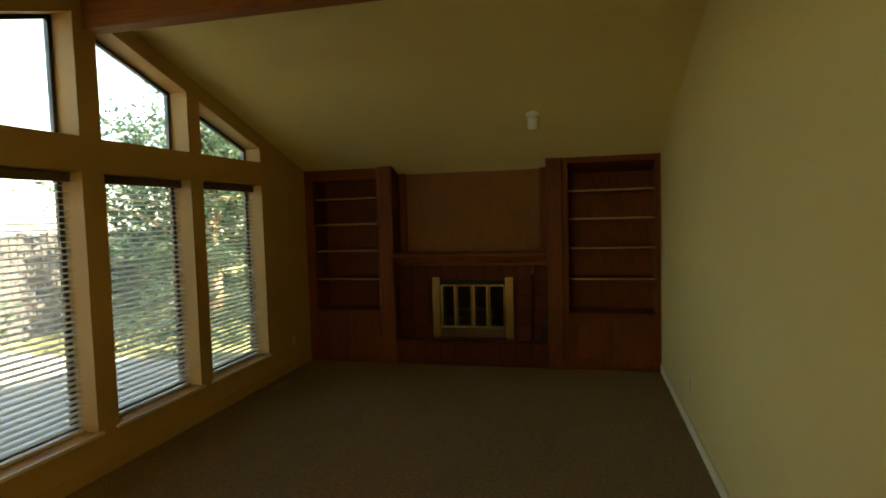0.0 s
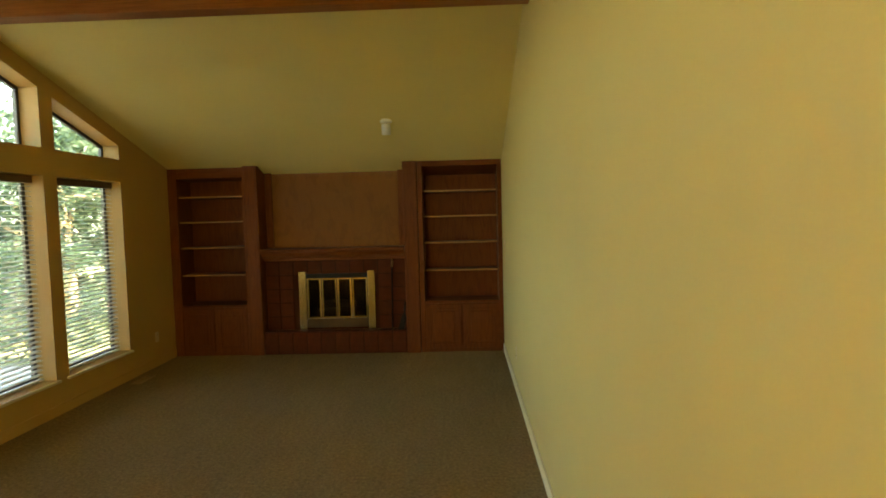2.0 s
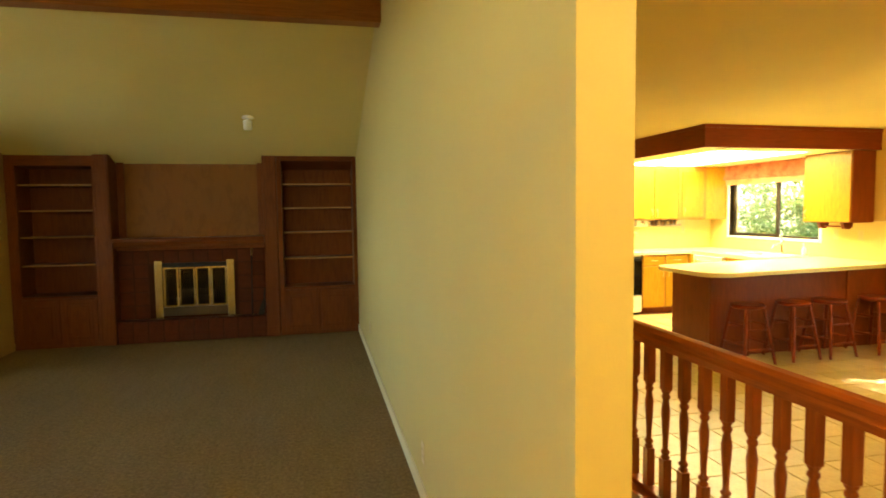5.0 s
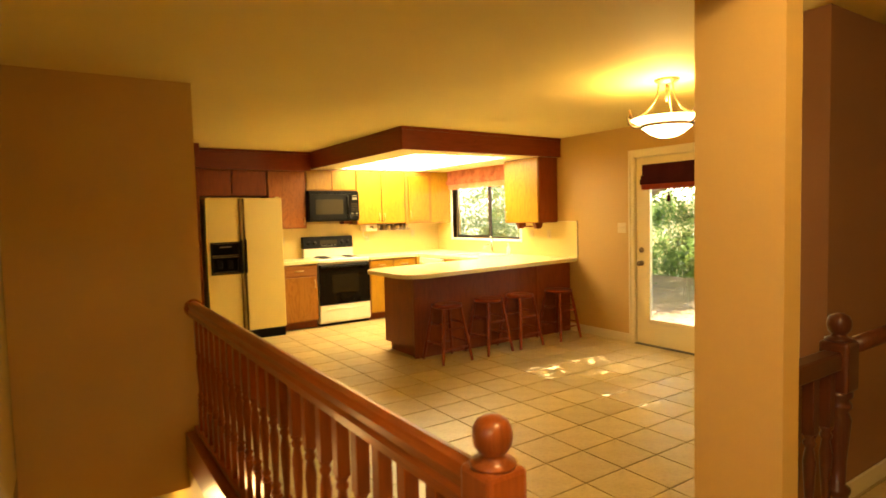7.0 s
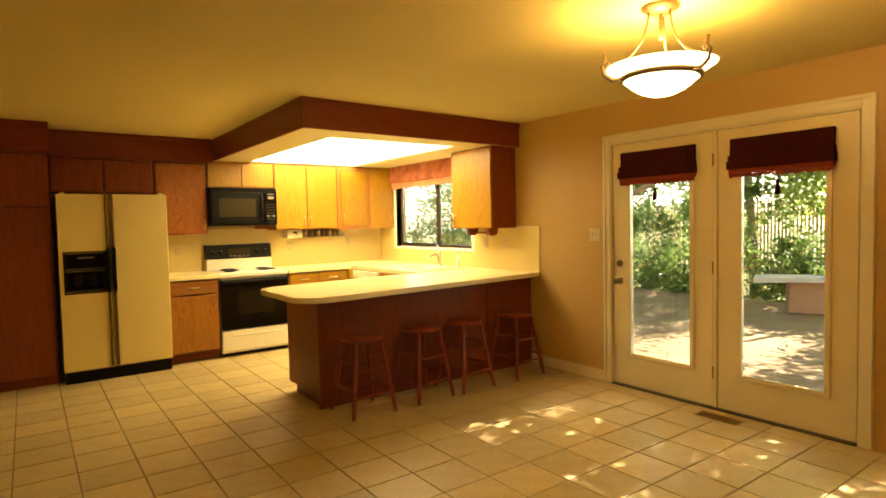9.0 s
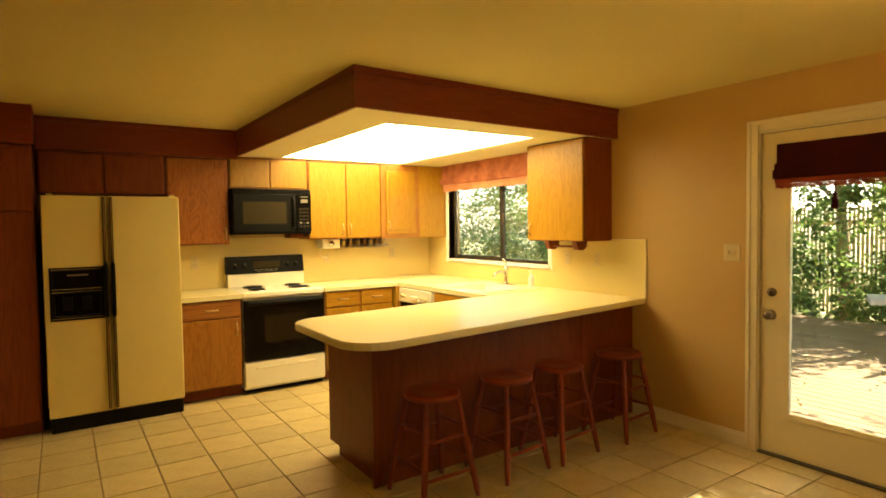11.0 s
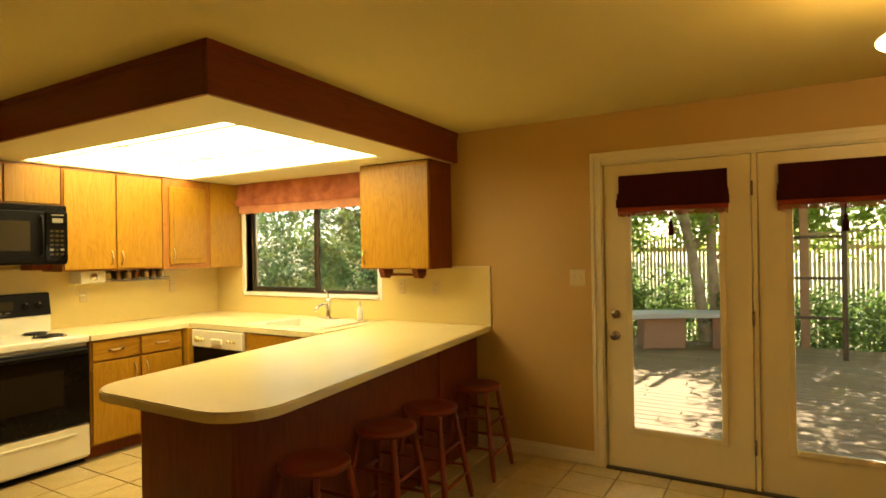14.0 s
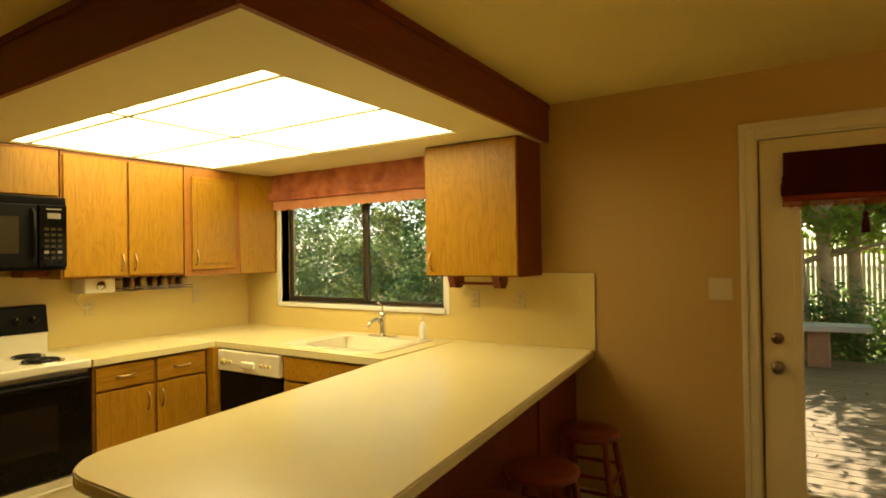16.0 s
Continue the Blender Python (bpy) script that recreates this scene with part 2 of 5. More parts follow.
BRICKTILE = tile_material("terracotta_tile", (0.105, 0.024, 0.007), (0.058, 0.013, 0.004), (0.03, 0.010, 0.005), 0.6, 0.12)
MORTAR = plain("mortar", (0.055, 0.018, 0.008), None, 0.95, fine=80, relief=0.3, spec=0.1)
SOOT_AND_DUCT = plain("soot_and_duct_shade", (0.015, 0.013, 0.011), None, 0.95, relief=0.4)
LOGS = plain("log_bark", (0.15, 0.10, 0.065), (0.06, 0.04, 0.025), 0.95, fine=40, coarse=9, relief=0.8)
WHITE = plain("white_plastic", (0.8, 0.78, 0.72), None, 0.35, relief=0.0)
GLASS = clear("window_glass")
SMOKE = clear("fireplace_glass", (0.35, 0.33, 0.30), 0.03)
PANELGLOW = glow("light_panel", (1.0, 0.83, 0.45), PANEL_POWER)
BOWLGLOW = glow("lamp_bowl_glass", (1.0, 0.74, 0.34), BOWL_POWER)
CANGLOW = glow("recessed_lamp_glass", (1.0, 0.8, 0.45), 6.0)
STAINED = clear("stained_glass", (0.55, 0.8, 0.45), 0.2)
STAINED_B = clear("stained_glass_blue", (0.3, 0.35, 0.9), 0.2)
DECKWOOD = wood("weathered_deck", (0.25, 0.165, 0.072), (0.14, 0.09, 0.038), 1, 0.8, 0.5, 0.0)
FENCEWOOD = wood("fence_board", (0.74, 0.58, 0.31), (0.56, 0.42, 0.21), 2, 0.85, 0.5, 0.0)
BENCHWOOD = wood("bench_wood", (0.40, 0.22, 0.11), (0.27, 0.13, 0.06), 1, 0.7, 0.5, 0.0)
CONCRETE = plain("pale_concrete", (0.52, 0.46, 0.36), (0.42, 0.36, 0.28), 0.85, fine=40, relief=0.4)
BARK = plain("tree_bark", (0.60, 0.43, 0.26), (0.32, 0.215, 0.125), 0.95, fine=30, coarse=6, relief=0.9)
SOIL = plain("garden_soil", (0.16, 0.12, 0.07), (0.09, 0.08, 0.035), 0.95, fine=25, coarse=1.5, relief=0.9)
LEAF = leafy("leaf_green", (0.035, 0.085, 0.012), (0.11, 0.19, 0.03), (0.50, 0.64, 0.11))
LEAF2 = leafy("leaf_dark", (0.028, 0.066, 0.016), (0.08, 0.135, 0.035), (0.24, 0.35, 0.08))
LEAF3 = leafy("leaf_grey_green", (0.026, 0.048, 0.026), (0.075, 0.105, 0.06), (0.11, 0.16, 0.08))
LEAFDRY = leafy("leaf_fallen", (0.20, 0.14, 0.06), (0.42, 0.34, 0.18), (0.3, 0.22, 0.1))
LAWN = plain("dry_lawn", (0.34, 0.30, 0.13), (0.22, 0.22, 0.08), 0.95, fine=40, coarse=1.0, relief=0.8)
STUCCO = plain("brick_outside", (0.30, 0.21, 0.15), None, 0.9, relief=0.4)
SHINGLE = plain("roof_board", (0.20, 0.18, 0.155), None, 0.85, fine=30, relief=0.5)


# ---- building helpers ----
def add_box(bm, x0, x1, y0, y1, z0, z1, bevel=0.0):
    m = Matrix.LocRotScale(((x0 + x1) / 2, (y0 + y1) / 2, (z0 + z1) / 2), None, (abs(x1 - x0), abs(y1 - y0), abs(z1 - z0)))
    vs = bmesh.ops.create_cube(bm, size=1, matrix=m)["verts"]
    if bevel:
        es = list({e for v in vs for e in v.link_edges})
        bmesh.ops.bevel(bm, geom=es, offset=bevel, segments=2, affect="EDGES", profile=0.5)
    return bm


def box(x0, x1, y0, y1, z0, z1, bevel=0.0):
    return add_box(bmesh.new(), x0, x1, y0, y1, z0, z1, bevel)


def add_prism(bm, poly, axis, a, b):
    """Extrudes a polygon along an axis; poly is in the two other axes, in order."""
    def at(p, w):
        q = list(p)
        q.insert(axis, w)
        return bm.verts.new(q)
    lo, hi = [at(p, a) for p in poly], [at(p, b) for p in poly]
    bm.faces.new(lo), bm.faces.new(hi[::-1])
    n = len(poly)
    for i in range(n):
        bm.faces.new((lo[i], hi[i], hi[(i + 1) % n], lo[(i + 1) % n]))
    bmesh.ops.recalc_face_normals(bm, faces=bm.faces)
    return bm


def prism(poly, axis, a, b):
    return add_prism(bmesh.new(), poly, axis, a, b)


def add_lathe(bm, profile, m=None, steps=14):
    """Turns (radius, height) pairs round z, then applies m."""
    rings = []
    for r, z in profile:
        ring = []
        for i in range(steps):
            a = 2 * math.pi * i / steps
            co = Vector((r * math.cos(a), r * math.sin(a), z))
            ring.append(bm.verts.new(m @ co if m else co))
        rings.append(ring)
    for p, q in zip(rings, rings[1:]):
        for i in range(steps):
            f = bm.faces.new((p[i], p[(i + 1) % steps], q[(i + 1) % steps], q[i]))
            f.smooth = True
    for ring, r in ((rings[0], profile[0][0]), (rings[-1], profile[-1][0])):
        if r > 1e-5:
            bm.faces.new(ring)
    bmesh.ops.recalc_face_normals(bm, faces=bm.faces)
    return bm


def lathe(profile, m=None, steps=14):
    return add_lathe(bmesh.new(), profile, m, steps)


def add_tube(bm, path, radius, steps=8):
    """A round bar along a path; radius may be one number or one for each point."""
    path = [Vector(p) for p in path]
    rads = radius if isinstance(radius, (list, tuple)) else [radius] * len(path)
    rings, side = [], None
    for i, p in enumerate(path):
        d = (path[min(i + 1, len(path) - 1)] - path[max(i - 1, 0)]).normalized()
        if side is None:
            side = d.orthogonal().normalized()
        side = (side - d * side.dot(d)).normalized()
        up = d.cross(side)
        rings.append([bm.verts.new(p + rads[i] * (math.cos(a) * side + math.sin(a) * up)) for a in (2 * math.pi * k / steps for k in range(steps))])
    for p, q in zip(rings, rings[1:]):
        for i in range(steps):
            bm.faces.new((p[i], p[(i + 1) % steps], q[(i + 1) % steps], q[i])).smooth = True
    bm.faces.new(rings[0]), bm.faces.new(rings[-1])
    bmesh.ops.recalc_face_normals(bm, faces=bm.faces)
    return bm


def tube(path, radius, steps=8):
    return add_tube(bmesh.new(), path, radius, steps)


def mesh_of(name, bm, material):
    me = bpy.data.meshes.new(name)
    bm.to_mesh(me)
    bm.free()
    me.materials.append(material)
    return me


def thing(name, where, label, category, group="", kind=""):
    ob = new(name)
    ob.empty_display_size = 0.1
    ob.location = where
    return tagged(ob, label, category, group, kind)


def hang(ob, parent):
    ob.parent = parent
    base = parent.matrix_basis if parent.type == "EMPTY" else Matrix.Identity(4)
    ob.matrix_parent_inverse = base.inverted()
    return ob


def part(name, bm, material, parent, label=""):
    """One mesh in world coordinates, under a thing or a part."""
    return hang(tagged(new(name, mesh_of(name, bm, material)), label), parent)


def single(name, bm, material, label, category, group="", kind=""):
    return tagged(new(name, mesh_of(name, bm, material)), label, category, group, kind)


def structure(name, bm, material, label, category="wall"):
    return single(name, bm, material, label, category, kind="structure")


def slab_with_holes(axis, a, b, u0, u1, v0, v1, holes):
    """A wall or slab between a and b on an axis, with rectangular openings (u0, u1, v0, v1)."""
    us = sorted({u0, u1, *[h[0] for h in holes], *[h[1] for h in holes]})
    vs = sorted({v0, v1, *[h[2] for h in holes], *[h[3] for h in holes]})
    us, vs = [u for u in us if u0 <= u <= u1], [v for v in vs if v0 <= v <= v1]
    solid = {}
    for i in range(len(us) - 1):
        for j in range(len(vs) - 1):
            cu, cv = (us[i] + us[i + 1]) / 2, (vs[j] + vs[j + 1]) / 2
            solid[i, j] = not any(h[0] < cu < h[1] and h[2] < cv < h[3] for h in holes)
    bm = bmesh.new()

    def quad(*pts):
        out = []
        for w, u, v in pts:
            q = [u, v]
            q.insert(axis, w)
            out.append(bm.verts.new(q))
        bm.faces.new(out)
    for (i, j), s in solid.items():
        if not s:
            continue
        p, q, r, t = us[i], us[i + 1], vs[j], vs[j + 1]
        quad((a, p, r), (a, q, r), (a, q, t), (a, p, t))
        quad((b, p, r), (b, p, t), (b, q, t), (b, q, r))
        if not solid.get((i - 1, j)):
            quad((a, p, r), (a, p, t), (b, p, t), (b, p, r))
        if not solid.get((i + 1, j)):
            quad((a, q, r), (b, q, r), (b, q, t), (a, q, t))
        if not solid.get((i, j - 1)):
            quad((a, p, r), (b, p, r), (b, q, r), (a, q, r))
        if not solid.get((i, j + 1)):
            quad((a, p, t), (a, q, t), (b, q, t), (b, p, t))
    bmesh.ops.remove_doubles(bm, verts=bm.verts, dist=1e-5)
    bmesh.ops.recalc_face_normals(bm, faces=bm.faces)
    return bm


# ---- the shell ----
LX, RX = -2.83, 1.135          # window wall and long wall of the living room
WX, NY = 6.85, 7.0             # door wall and stove wall of the kitchen
CEILING = 2.405
RIDGE, EAVE, SLOPE = 3.35, 2.25, 0.33


def roof_z(y):
    return EAVE + SLOPE * (3.05 - abs(y - RIDGE))


structure("ground", box(-200, 200, -200, 200, -3.6, -3.4), SOIL, "bare brown garden soil far out", "ground")
FAR = [(-60, -3.02, -60, 60), (7.05, 60, -60, 60), (-3.02, 7.05, 7.2, 60), (-3.02, 7.05, -60, -3.15)]
for i, (a, b, c, d) in enumerate(FAR):
    structure("ground_%d" % (i + 1), box(a, b, c, d, -3.4, -0.34), LAWN, "dry pale grass around the house", "ground")

structure("floor", box(LX - 0.15, RX + 0.135, -3.1, 7.1, -0.12, 0.0), CARPET, "brown cut-pile carpet with vacuum tracks", "floor")
structure("floor_1", slab_with_holes(2, -0.14, -0.012, RX + 0.135, WX + 0.2, -3.1, 7.1, [(1.275, 2.215, 0.05, 3.16)]), GROUT, "tan grout bed under the floor tiles", "floor")

# Last opening is unseen, added to bring more daylight onto the long wall.
W_LOW = [(4.50, 5.43), (3.44, 4.34), (2.36, 3.26), (1.27, 2.20)]
holes = [(y0, y1, 0.30, 2.05) for y0, y1 in W_LOW]
bm = slab_with_holes(0, LX - 0.22, LX, -3.1, 7.1, -0.4, 2.28, holes)


def head_z(y):
    return roof_z(y) - 0.15


for a, b in ((-0.2, 1.27), (2.20, 2.36), (3.26, 3.44), (4.34, 4.50), (5.43, 6.46)):
    pts = [(a, 2.28), (b, 2.28), (b, roof_z(b) + 0.06), (a, roof_z(a) + 0.06)]
    if a < RIDGE < b:
        pts.insert(3, (RIDGE, roof_z(RIDGE) + 0.06))
    add_prism(bm, pts, 0, LX - 0.22, LX)
for a, b in W_LOW:
    add_prism(bm, [(a, head_z(a)), (b, head_z(b)), (b, roof_z(b) + 0.06), (a, roof_z(a) + 0.06)], 0, LX - 0.22, LX)
# Darker kitchen tan, partly to put this wall's backlit dimness into colour.
structure("wall_west", bm, KWALL, "gable wall toned down in tan, tall windows, one added unseen")

structure("wall_east_of_living_room", prism([(0.0, -0.12), (6.9, -0.12), (6.9, roof_z(6.9) + 0.05), (RIDGE, roof_z(RIDGE) + 0.05), (0.0, 2.45)], 0, RX, RX + 0.135), WALL, "plain tan wall between living room and stairs")
structure("wall_north", box(LX - 0.14, RX + 0.135, 6.78, 6.95, -0.12, 2.6), WALL, "tan wall behind the bookcases")
structure("wall_north_kitchen", box(1.275, WX + 0.15, NY, NY + 0.15, -0.3, 2.6), KWALL, "tan painted kitchen wall behind the stove")
structure("wall_east", slab_with_holes(0, WX, WX + 0.15, -3.1, NY, -0.3, 2.6, [(1.21, 3.06, 0.0, 2.07), (4.95, 6.57, 1.12, 1.98), (0.50, 1.04, 0.45, 2.07)]), KWALL, "tan painted wall with patio doors and window")
structure("wall_south", box(LX - 0.14, WX + 0.15, -3.25, -3.1, -0.4, 2.7), WALL, "plain tan wall closing the entry")
structure("wall_stair", box(1.275, 2.34, 3.09, 3.23, -0.319, CEILING), KWALL, "tan painted wall beyond the stairwell")
structure("wall_hall", box(1.275, 1.40, 3.23, 7.0, 0.0, CEILING), KWALL, "tan wall of the back hall")
structure("post", slab_with_holes(1, -0.266, 0.0, 3.205, 3.295, 0.0, 2.6, []), KWALL, "tan painted square column by the railing", "column")
structure("header", box(1.275, 3.205, -0.262, -0.003, 2.12, 2.6), KWALL, "tan painted header over the passage", "beam")
structure("ceiling", box(1.2, WX + 0.15, -0.1, 7.1, CEILING, CEILING + 0.2), CEIL, "warm cream painted kitchen ceiling", "ceiling")
structure("ceiling_entry", box(LX - 0.1, WX + 0.15, -3.2, -0.1, 2.6, 2.8), CEIL, "cream painted entry ceiling", "ceiling")
structure("ceiling_north_slope", prism([(RIDGE, roof_z(RIDGE)), (6.95, roof_z(6.95)), (6.95, roof_z(6.95) + 0.15), (RIDGE, roof_z(RIDGE) + 0.15)], 0, LX, RX), CEIL, "sloped cream ceiling with faint texture", "ceiling")
structure("ceiling_south_slope", prism([(RIDGE, roof_z(RIDGE)), (RIDGE, roof_z(RIDGE) + 0.15), (-0.1, roof_z(-0.1) + 0.55), (-0.1, 2.6), (0.8, 2.6)], 0, LX, RX), CEIL, "sloped cream ceiling with faint texture", "ceiling")
structure("roof_north", prism([(RIDGE, 3.43), (7.6, 2.05), (7.6, 2.2), (RIDGE, 3.58)], 0, LX - 0.62, RX + 0.5), SHINGLE, "grey boarded roof slope with wide eave", "roof")
structure("roof_south", prism([(RIDGE, 3.43), (RIDGE, 3.58), (-3.5, 3.0), (-3.5, 2.85)], 0, LX - 0.62, RX + 0.5), SHINGLE, "grey boarded roof slope with wide eave", "roof")
# Unseen slab, added to keep the sun off the kitchen.
structure("roof_kitchen", box(RX + 0.3, WX + 0.55, -3.5, 7.6, 2.85, 3.0), SHINGLE, "unseen flat roof added over the kitchen", "roof")
structure("ridge_beam", box(LX, RX, 3.33, 3.47, 2.985, roof_z(RIDGE) - 0.002, 0.008), BEAMWOOD, "stained wooden ridge beam under the ceiling", "beam")
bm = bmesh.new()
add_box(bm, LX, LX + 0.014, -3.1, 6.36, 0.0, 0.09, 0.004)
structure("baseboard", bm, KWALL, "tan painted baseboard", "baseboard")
structure("baseboard_1", box(RX - 0.014, RX, 0.0, 6.36, 0.0, 0.09, 0.004), TRIM, "cream painted baseboard", "baseboard")
bm = bmesh.new()
for d, z0, z1 in ((0.014, 0.0, 0.07), (0.009, 0.07, 0.095)):
    add_box(bm, WX - d, WX, 3.12, 4.03, z0, z1, 0.003)
structure("baseboard_2", bm, TRIM, "cream moulded baseboard under the bar", "baseboard")

# ---- windows of the living room ----
def tall_window(i, y0, y1):
    th = thing("window_%d" % i, (LX - 0.08, (y0 + y1) / 2, 0.30), "tall living room window with trapezoid light above", "window", kind="structure")
    for z0, z1, n in ((0.30, 2.05, "window_frame"), ):
        bm = bmesh.new()
        for a, b, c, d in ((y0, y0 + 0.035, z0, z1), (y1 - 0.035, y1, z0, z1), (y0, y1, z0, z0 + 0.035), (y0, y1, z1 - 0.035, z1)):
            add_box(bm, LX - 0.20, LX - 0.165, a, b, c, d, 0.003)
        part(n, bm, DARKALU, th)
    part("pane", box(LX - 0.186, LX - 0.181, y0 + 0.03, y1 - 0.03, 0.33, 2.02), GLASS, th).visible_shadow = False
    bm = bmesh.new()
    f = 0.03
    za, zb = head_z(y0), head_z(y1)
    add_prism(bm, [(y0, 2.28), (y1, 2.28), (y1, 2.28 + f), (y0, 2.28 + f)], 0, LX - 0.20, LX - 0.165)
    add_prism(bm, [(y0, za - f), (y1, zb - f), (y1, zb), (y0, za)], 0, LX - 0.20, LX - 0.165)
    add_prism(bm, [(y0, 2.28 + f), (y0 + f, 2.28 + f), (y0 + f, za - f), (y0, za - f)], 0, LX - 0.20, LX - 0.165)
    add_prism(bm, [(y1 - f, 2.28 + f), (y1, 2.28 + f), (y1, zb - f), (y1 - f, zb - f)], 0, LX - 0.20, LX - 0.165)
    part("window_frame", bm, DARKALU, th)
    part("pane", prism([(y0 + 0.02, 2.30), (y1 - 0.02, 2.30), (y1 - 0.02, zb - 0.02), (y0 + 0.02, za - 0.02)], 0, LX - 0.186, LX - 0.181), GLASS, th).visible_shadow = False
    part("window_sill", box(LX - 0.165, LX + 0.025, y0 - 0.03, y1 + 0.03, 0.275, 0.298, 0.004), TRIM, th)
    bl = thing("window_blind", (LX - 0.05, (y0 + y1) / 2, 0.302), "lowered cream two-inch slat blind with tilted slats", "blind", "living room blinds")
    part("head_rail", box(LX - 0.155, LX - 0.088, y0 + 0.008, y1 - 0.008, 1.985, 2.046, 0.004), BLINDRAIL, bl)
    part("bottom_rail", box(LX - 0.146, LX - 0.098, y0 + 0.015, y1 - 0.015, 0.305, 0.325, 0.004), BLIND, bl)
    bm = bmesh.new()
    for k in range(2):
        yy = y0 + (0.16 if k == 0 else y1 - y0 - 0.16)
        for dx in (-0.148, -0.096):
            add_box(bm, LX + dx, LX + dx + 0.0015, yy, yy + 0.0015, 0.32, 1.99)
    part("ladder_cord", bm, BLIND, bl)
    me = None
    for k in range(40):
        if me is None:
            bm = bmesh.new()
            m = Matrix.LocRotScale((LX - 0.122, (y0 + y1) / 2, 0.36), Euler((0, radians(8), 0)), (0.044, y1 - y0 - 0.03, 0.0034))
            bmesh.ops.create_cube(bm, size=1, matrix=m)
            me = mesh_of("slat", bm, BLIND)
        ob = new("slat", me)
        ob.location.z = 0.041 * k
        hang(ob, bl)
    part("tilt_wand", tube([(LX - 0.084, y0 + 0.09, 1.98), (LX - 0.082, y0 + 0.09, 1.2)], 0.004, 6), BLIND, bl)


for i, (a, b) in zip((1, 2, 3, 6), W_LOW):
    tall_window(i, a, b)


# ---- fireplace wall ----
FY = 6.36


def panel_door(x0, x1, z0, z1, y, parent, material=None, rail=None):
    """A raised-panel door whose face looks towards -y."""
    material = material or LIVWOOD
    d = part("door", box(x0, x1, y - 0.018, y, z0, z1, 0.004), material, parent)
    bm = bmesh.new()
    w = 0.05
    for a, b, c, e in ((x0 + w, x1 - w, z0 + w, z0 + w + 0.012), (x0 + w, x1 - w, z1 - w - 0.012, z1 - w), (x0 + w, x0 + w + 0.012, z0 + w, z1 - w), (x1 - w - 0.012, x1 - w, z0 + w, z1 - w)):
        add_box(bm, a, b, y - 0.023, y - 0.017, c, e, 0.002)
    part("moulding", bm, rail or material, d)
    part("raised_panel", box(x0 + 0.085, x1 - 0.085, y - 0.024, y - 0.017, z0 + 0.085, z1 - 0.085, 0.005), material, d)
    return d


def bookcase(x0, x1, open0, open1, top, tall):
    th = thing("bookcase", ((x0 + x1) / 2, FY + 0.2, 0), "built-in stained oak bookcase, empty shelves over two cupboard doors", "bookcase", "bookcases beside the fireplace")
    bm = bmesh.new()
    add_box(bm, x0, open0, FY, 6.76, 0.0, tall, 0.003)
    add_box(bm, open1, x1, FY, 6.76, 0.0, tall, 0.003)
    part("side_panel", bm, LIVWOOD, th)
    part("top_rail", box(open0, open1, FY + 0.002, FY + 0.03, top, tall, 0.003), LIVWOOD_X, th)
    part("top_board", prism([(FY + 0.03, top), (6.72, roof_z(6.72) - 0.03), (6.72, roof_z(6.72) - 0.012), (FY + 0.03, top + 0.02)], 0, open0, open1), LIVWOOD_X, th)
    part("back_panel", box(open0, open1, 6.72, 6.74, 0.0, roof_z(6.74) - 0.012), LIVWOOD, th)
    part("counter", box(open0, open1, FY - 0.004, 6.72, 0.585, 0.615, 0.004), LIVWOOD_X, th)
    for z in (0.98, 1.31, 1.62, 1.92):
        sf = part("shelf", box(open0 + 0.002, open1 - 0.002, FY + 0.05, 6.718, z - 0.02, z, 0.003), LIVWOOD_X, th)
        part("front_edge", box(open0 + 0.003, open1 - 0.003, FY + 0.045, FY + 0.0505, z - 0.018, z + 0.001, 0.002), EDGE_LIT, sf, "front edge, window light put into its pale colour")
    part("base", box(open0, open1, FY + 0.012, 6.71, 0.0, 0.582), LIVWOOD, th)
    mid = (open0 + open1) / 2
    for a, b in ((open0 + 0.005, mid - 0.012), (mid + 0.012, open1 - 0.005)):
        d = panel_door(a, b, 0.045, 0.57, FY + 0.012, th)


bookcase(0.15, RX - 0.003, 0.205, 1.085, 2.20, 2.262)
bookcase(LX + 0.003, -1.915, -2.72, -1.935, 2.13, 2.25)
for x0, x1 in ((-1.912, -1.74), (-0.02, 0.147)):
    th = thing("pilaster", ((x0 + x1) / 2, FY + 0.2, 0), "tall stained oak pilaster beside the fireplace", "pilaster", "fireplace pilasters")
    part("shaft", box(x0, x1, FY - 0.03, 6.76, 0.0, 2.262, 0.006), LIVWOOD, th)
    for a in (x0 + 0.02, x1 - 0.026):
        part("bead", box(a, a + 0.006, FY - 0.034, FY - 0.028, 0.05, 2.24, 0.002), LIVWOOD, th)

ov = thing("overmantel", (-0.88, 6.6, 1.3), "veneered wood panel framed above the mantel", "wall panel")
part("panel", box(-1.735, -0.025, 6.62, 6.66, 1.27, 2.262), PANELWOOD, ov)
part("side_moulding", box(-1.735, -1.655, 6.585, 6.622, 1.28, 2.20, 0.006), LIVWOOD, ov)
part("side_moulding", box(-0.105, -0.025, 6.585, 6.622, 1.28, 2.20, 0.006), LIVWOOD, ov)
part("crown", box(-1.735, -0.025, 6.57, 6.622, 2.20, 2.262, 0.012), LIVWOOD_X, ov)
mt = thing("mantel", (-0.88, 6.5, 1.13), "moulded stained oak mantel shelf", "mantel")
part("shelf", box(-1.737, -0.023, 6.30, 6.62, 1.225, 1.27, 0.008), LIVWOOD_X, mt)
part("bed_moulding", prism([(6.345, 1.224), (6.62, 1.224), (6.62, 1.12), (6.43, 1.12), (6.425, 1.15), (6.37, 1.185)], 0, -1.735, -0.025), LIVWOOD_X, mt)

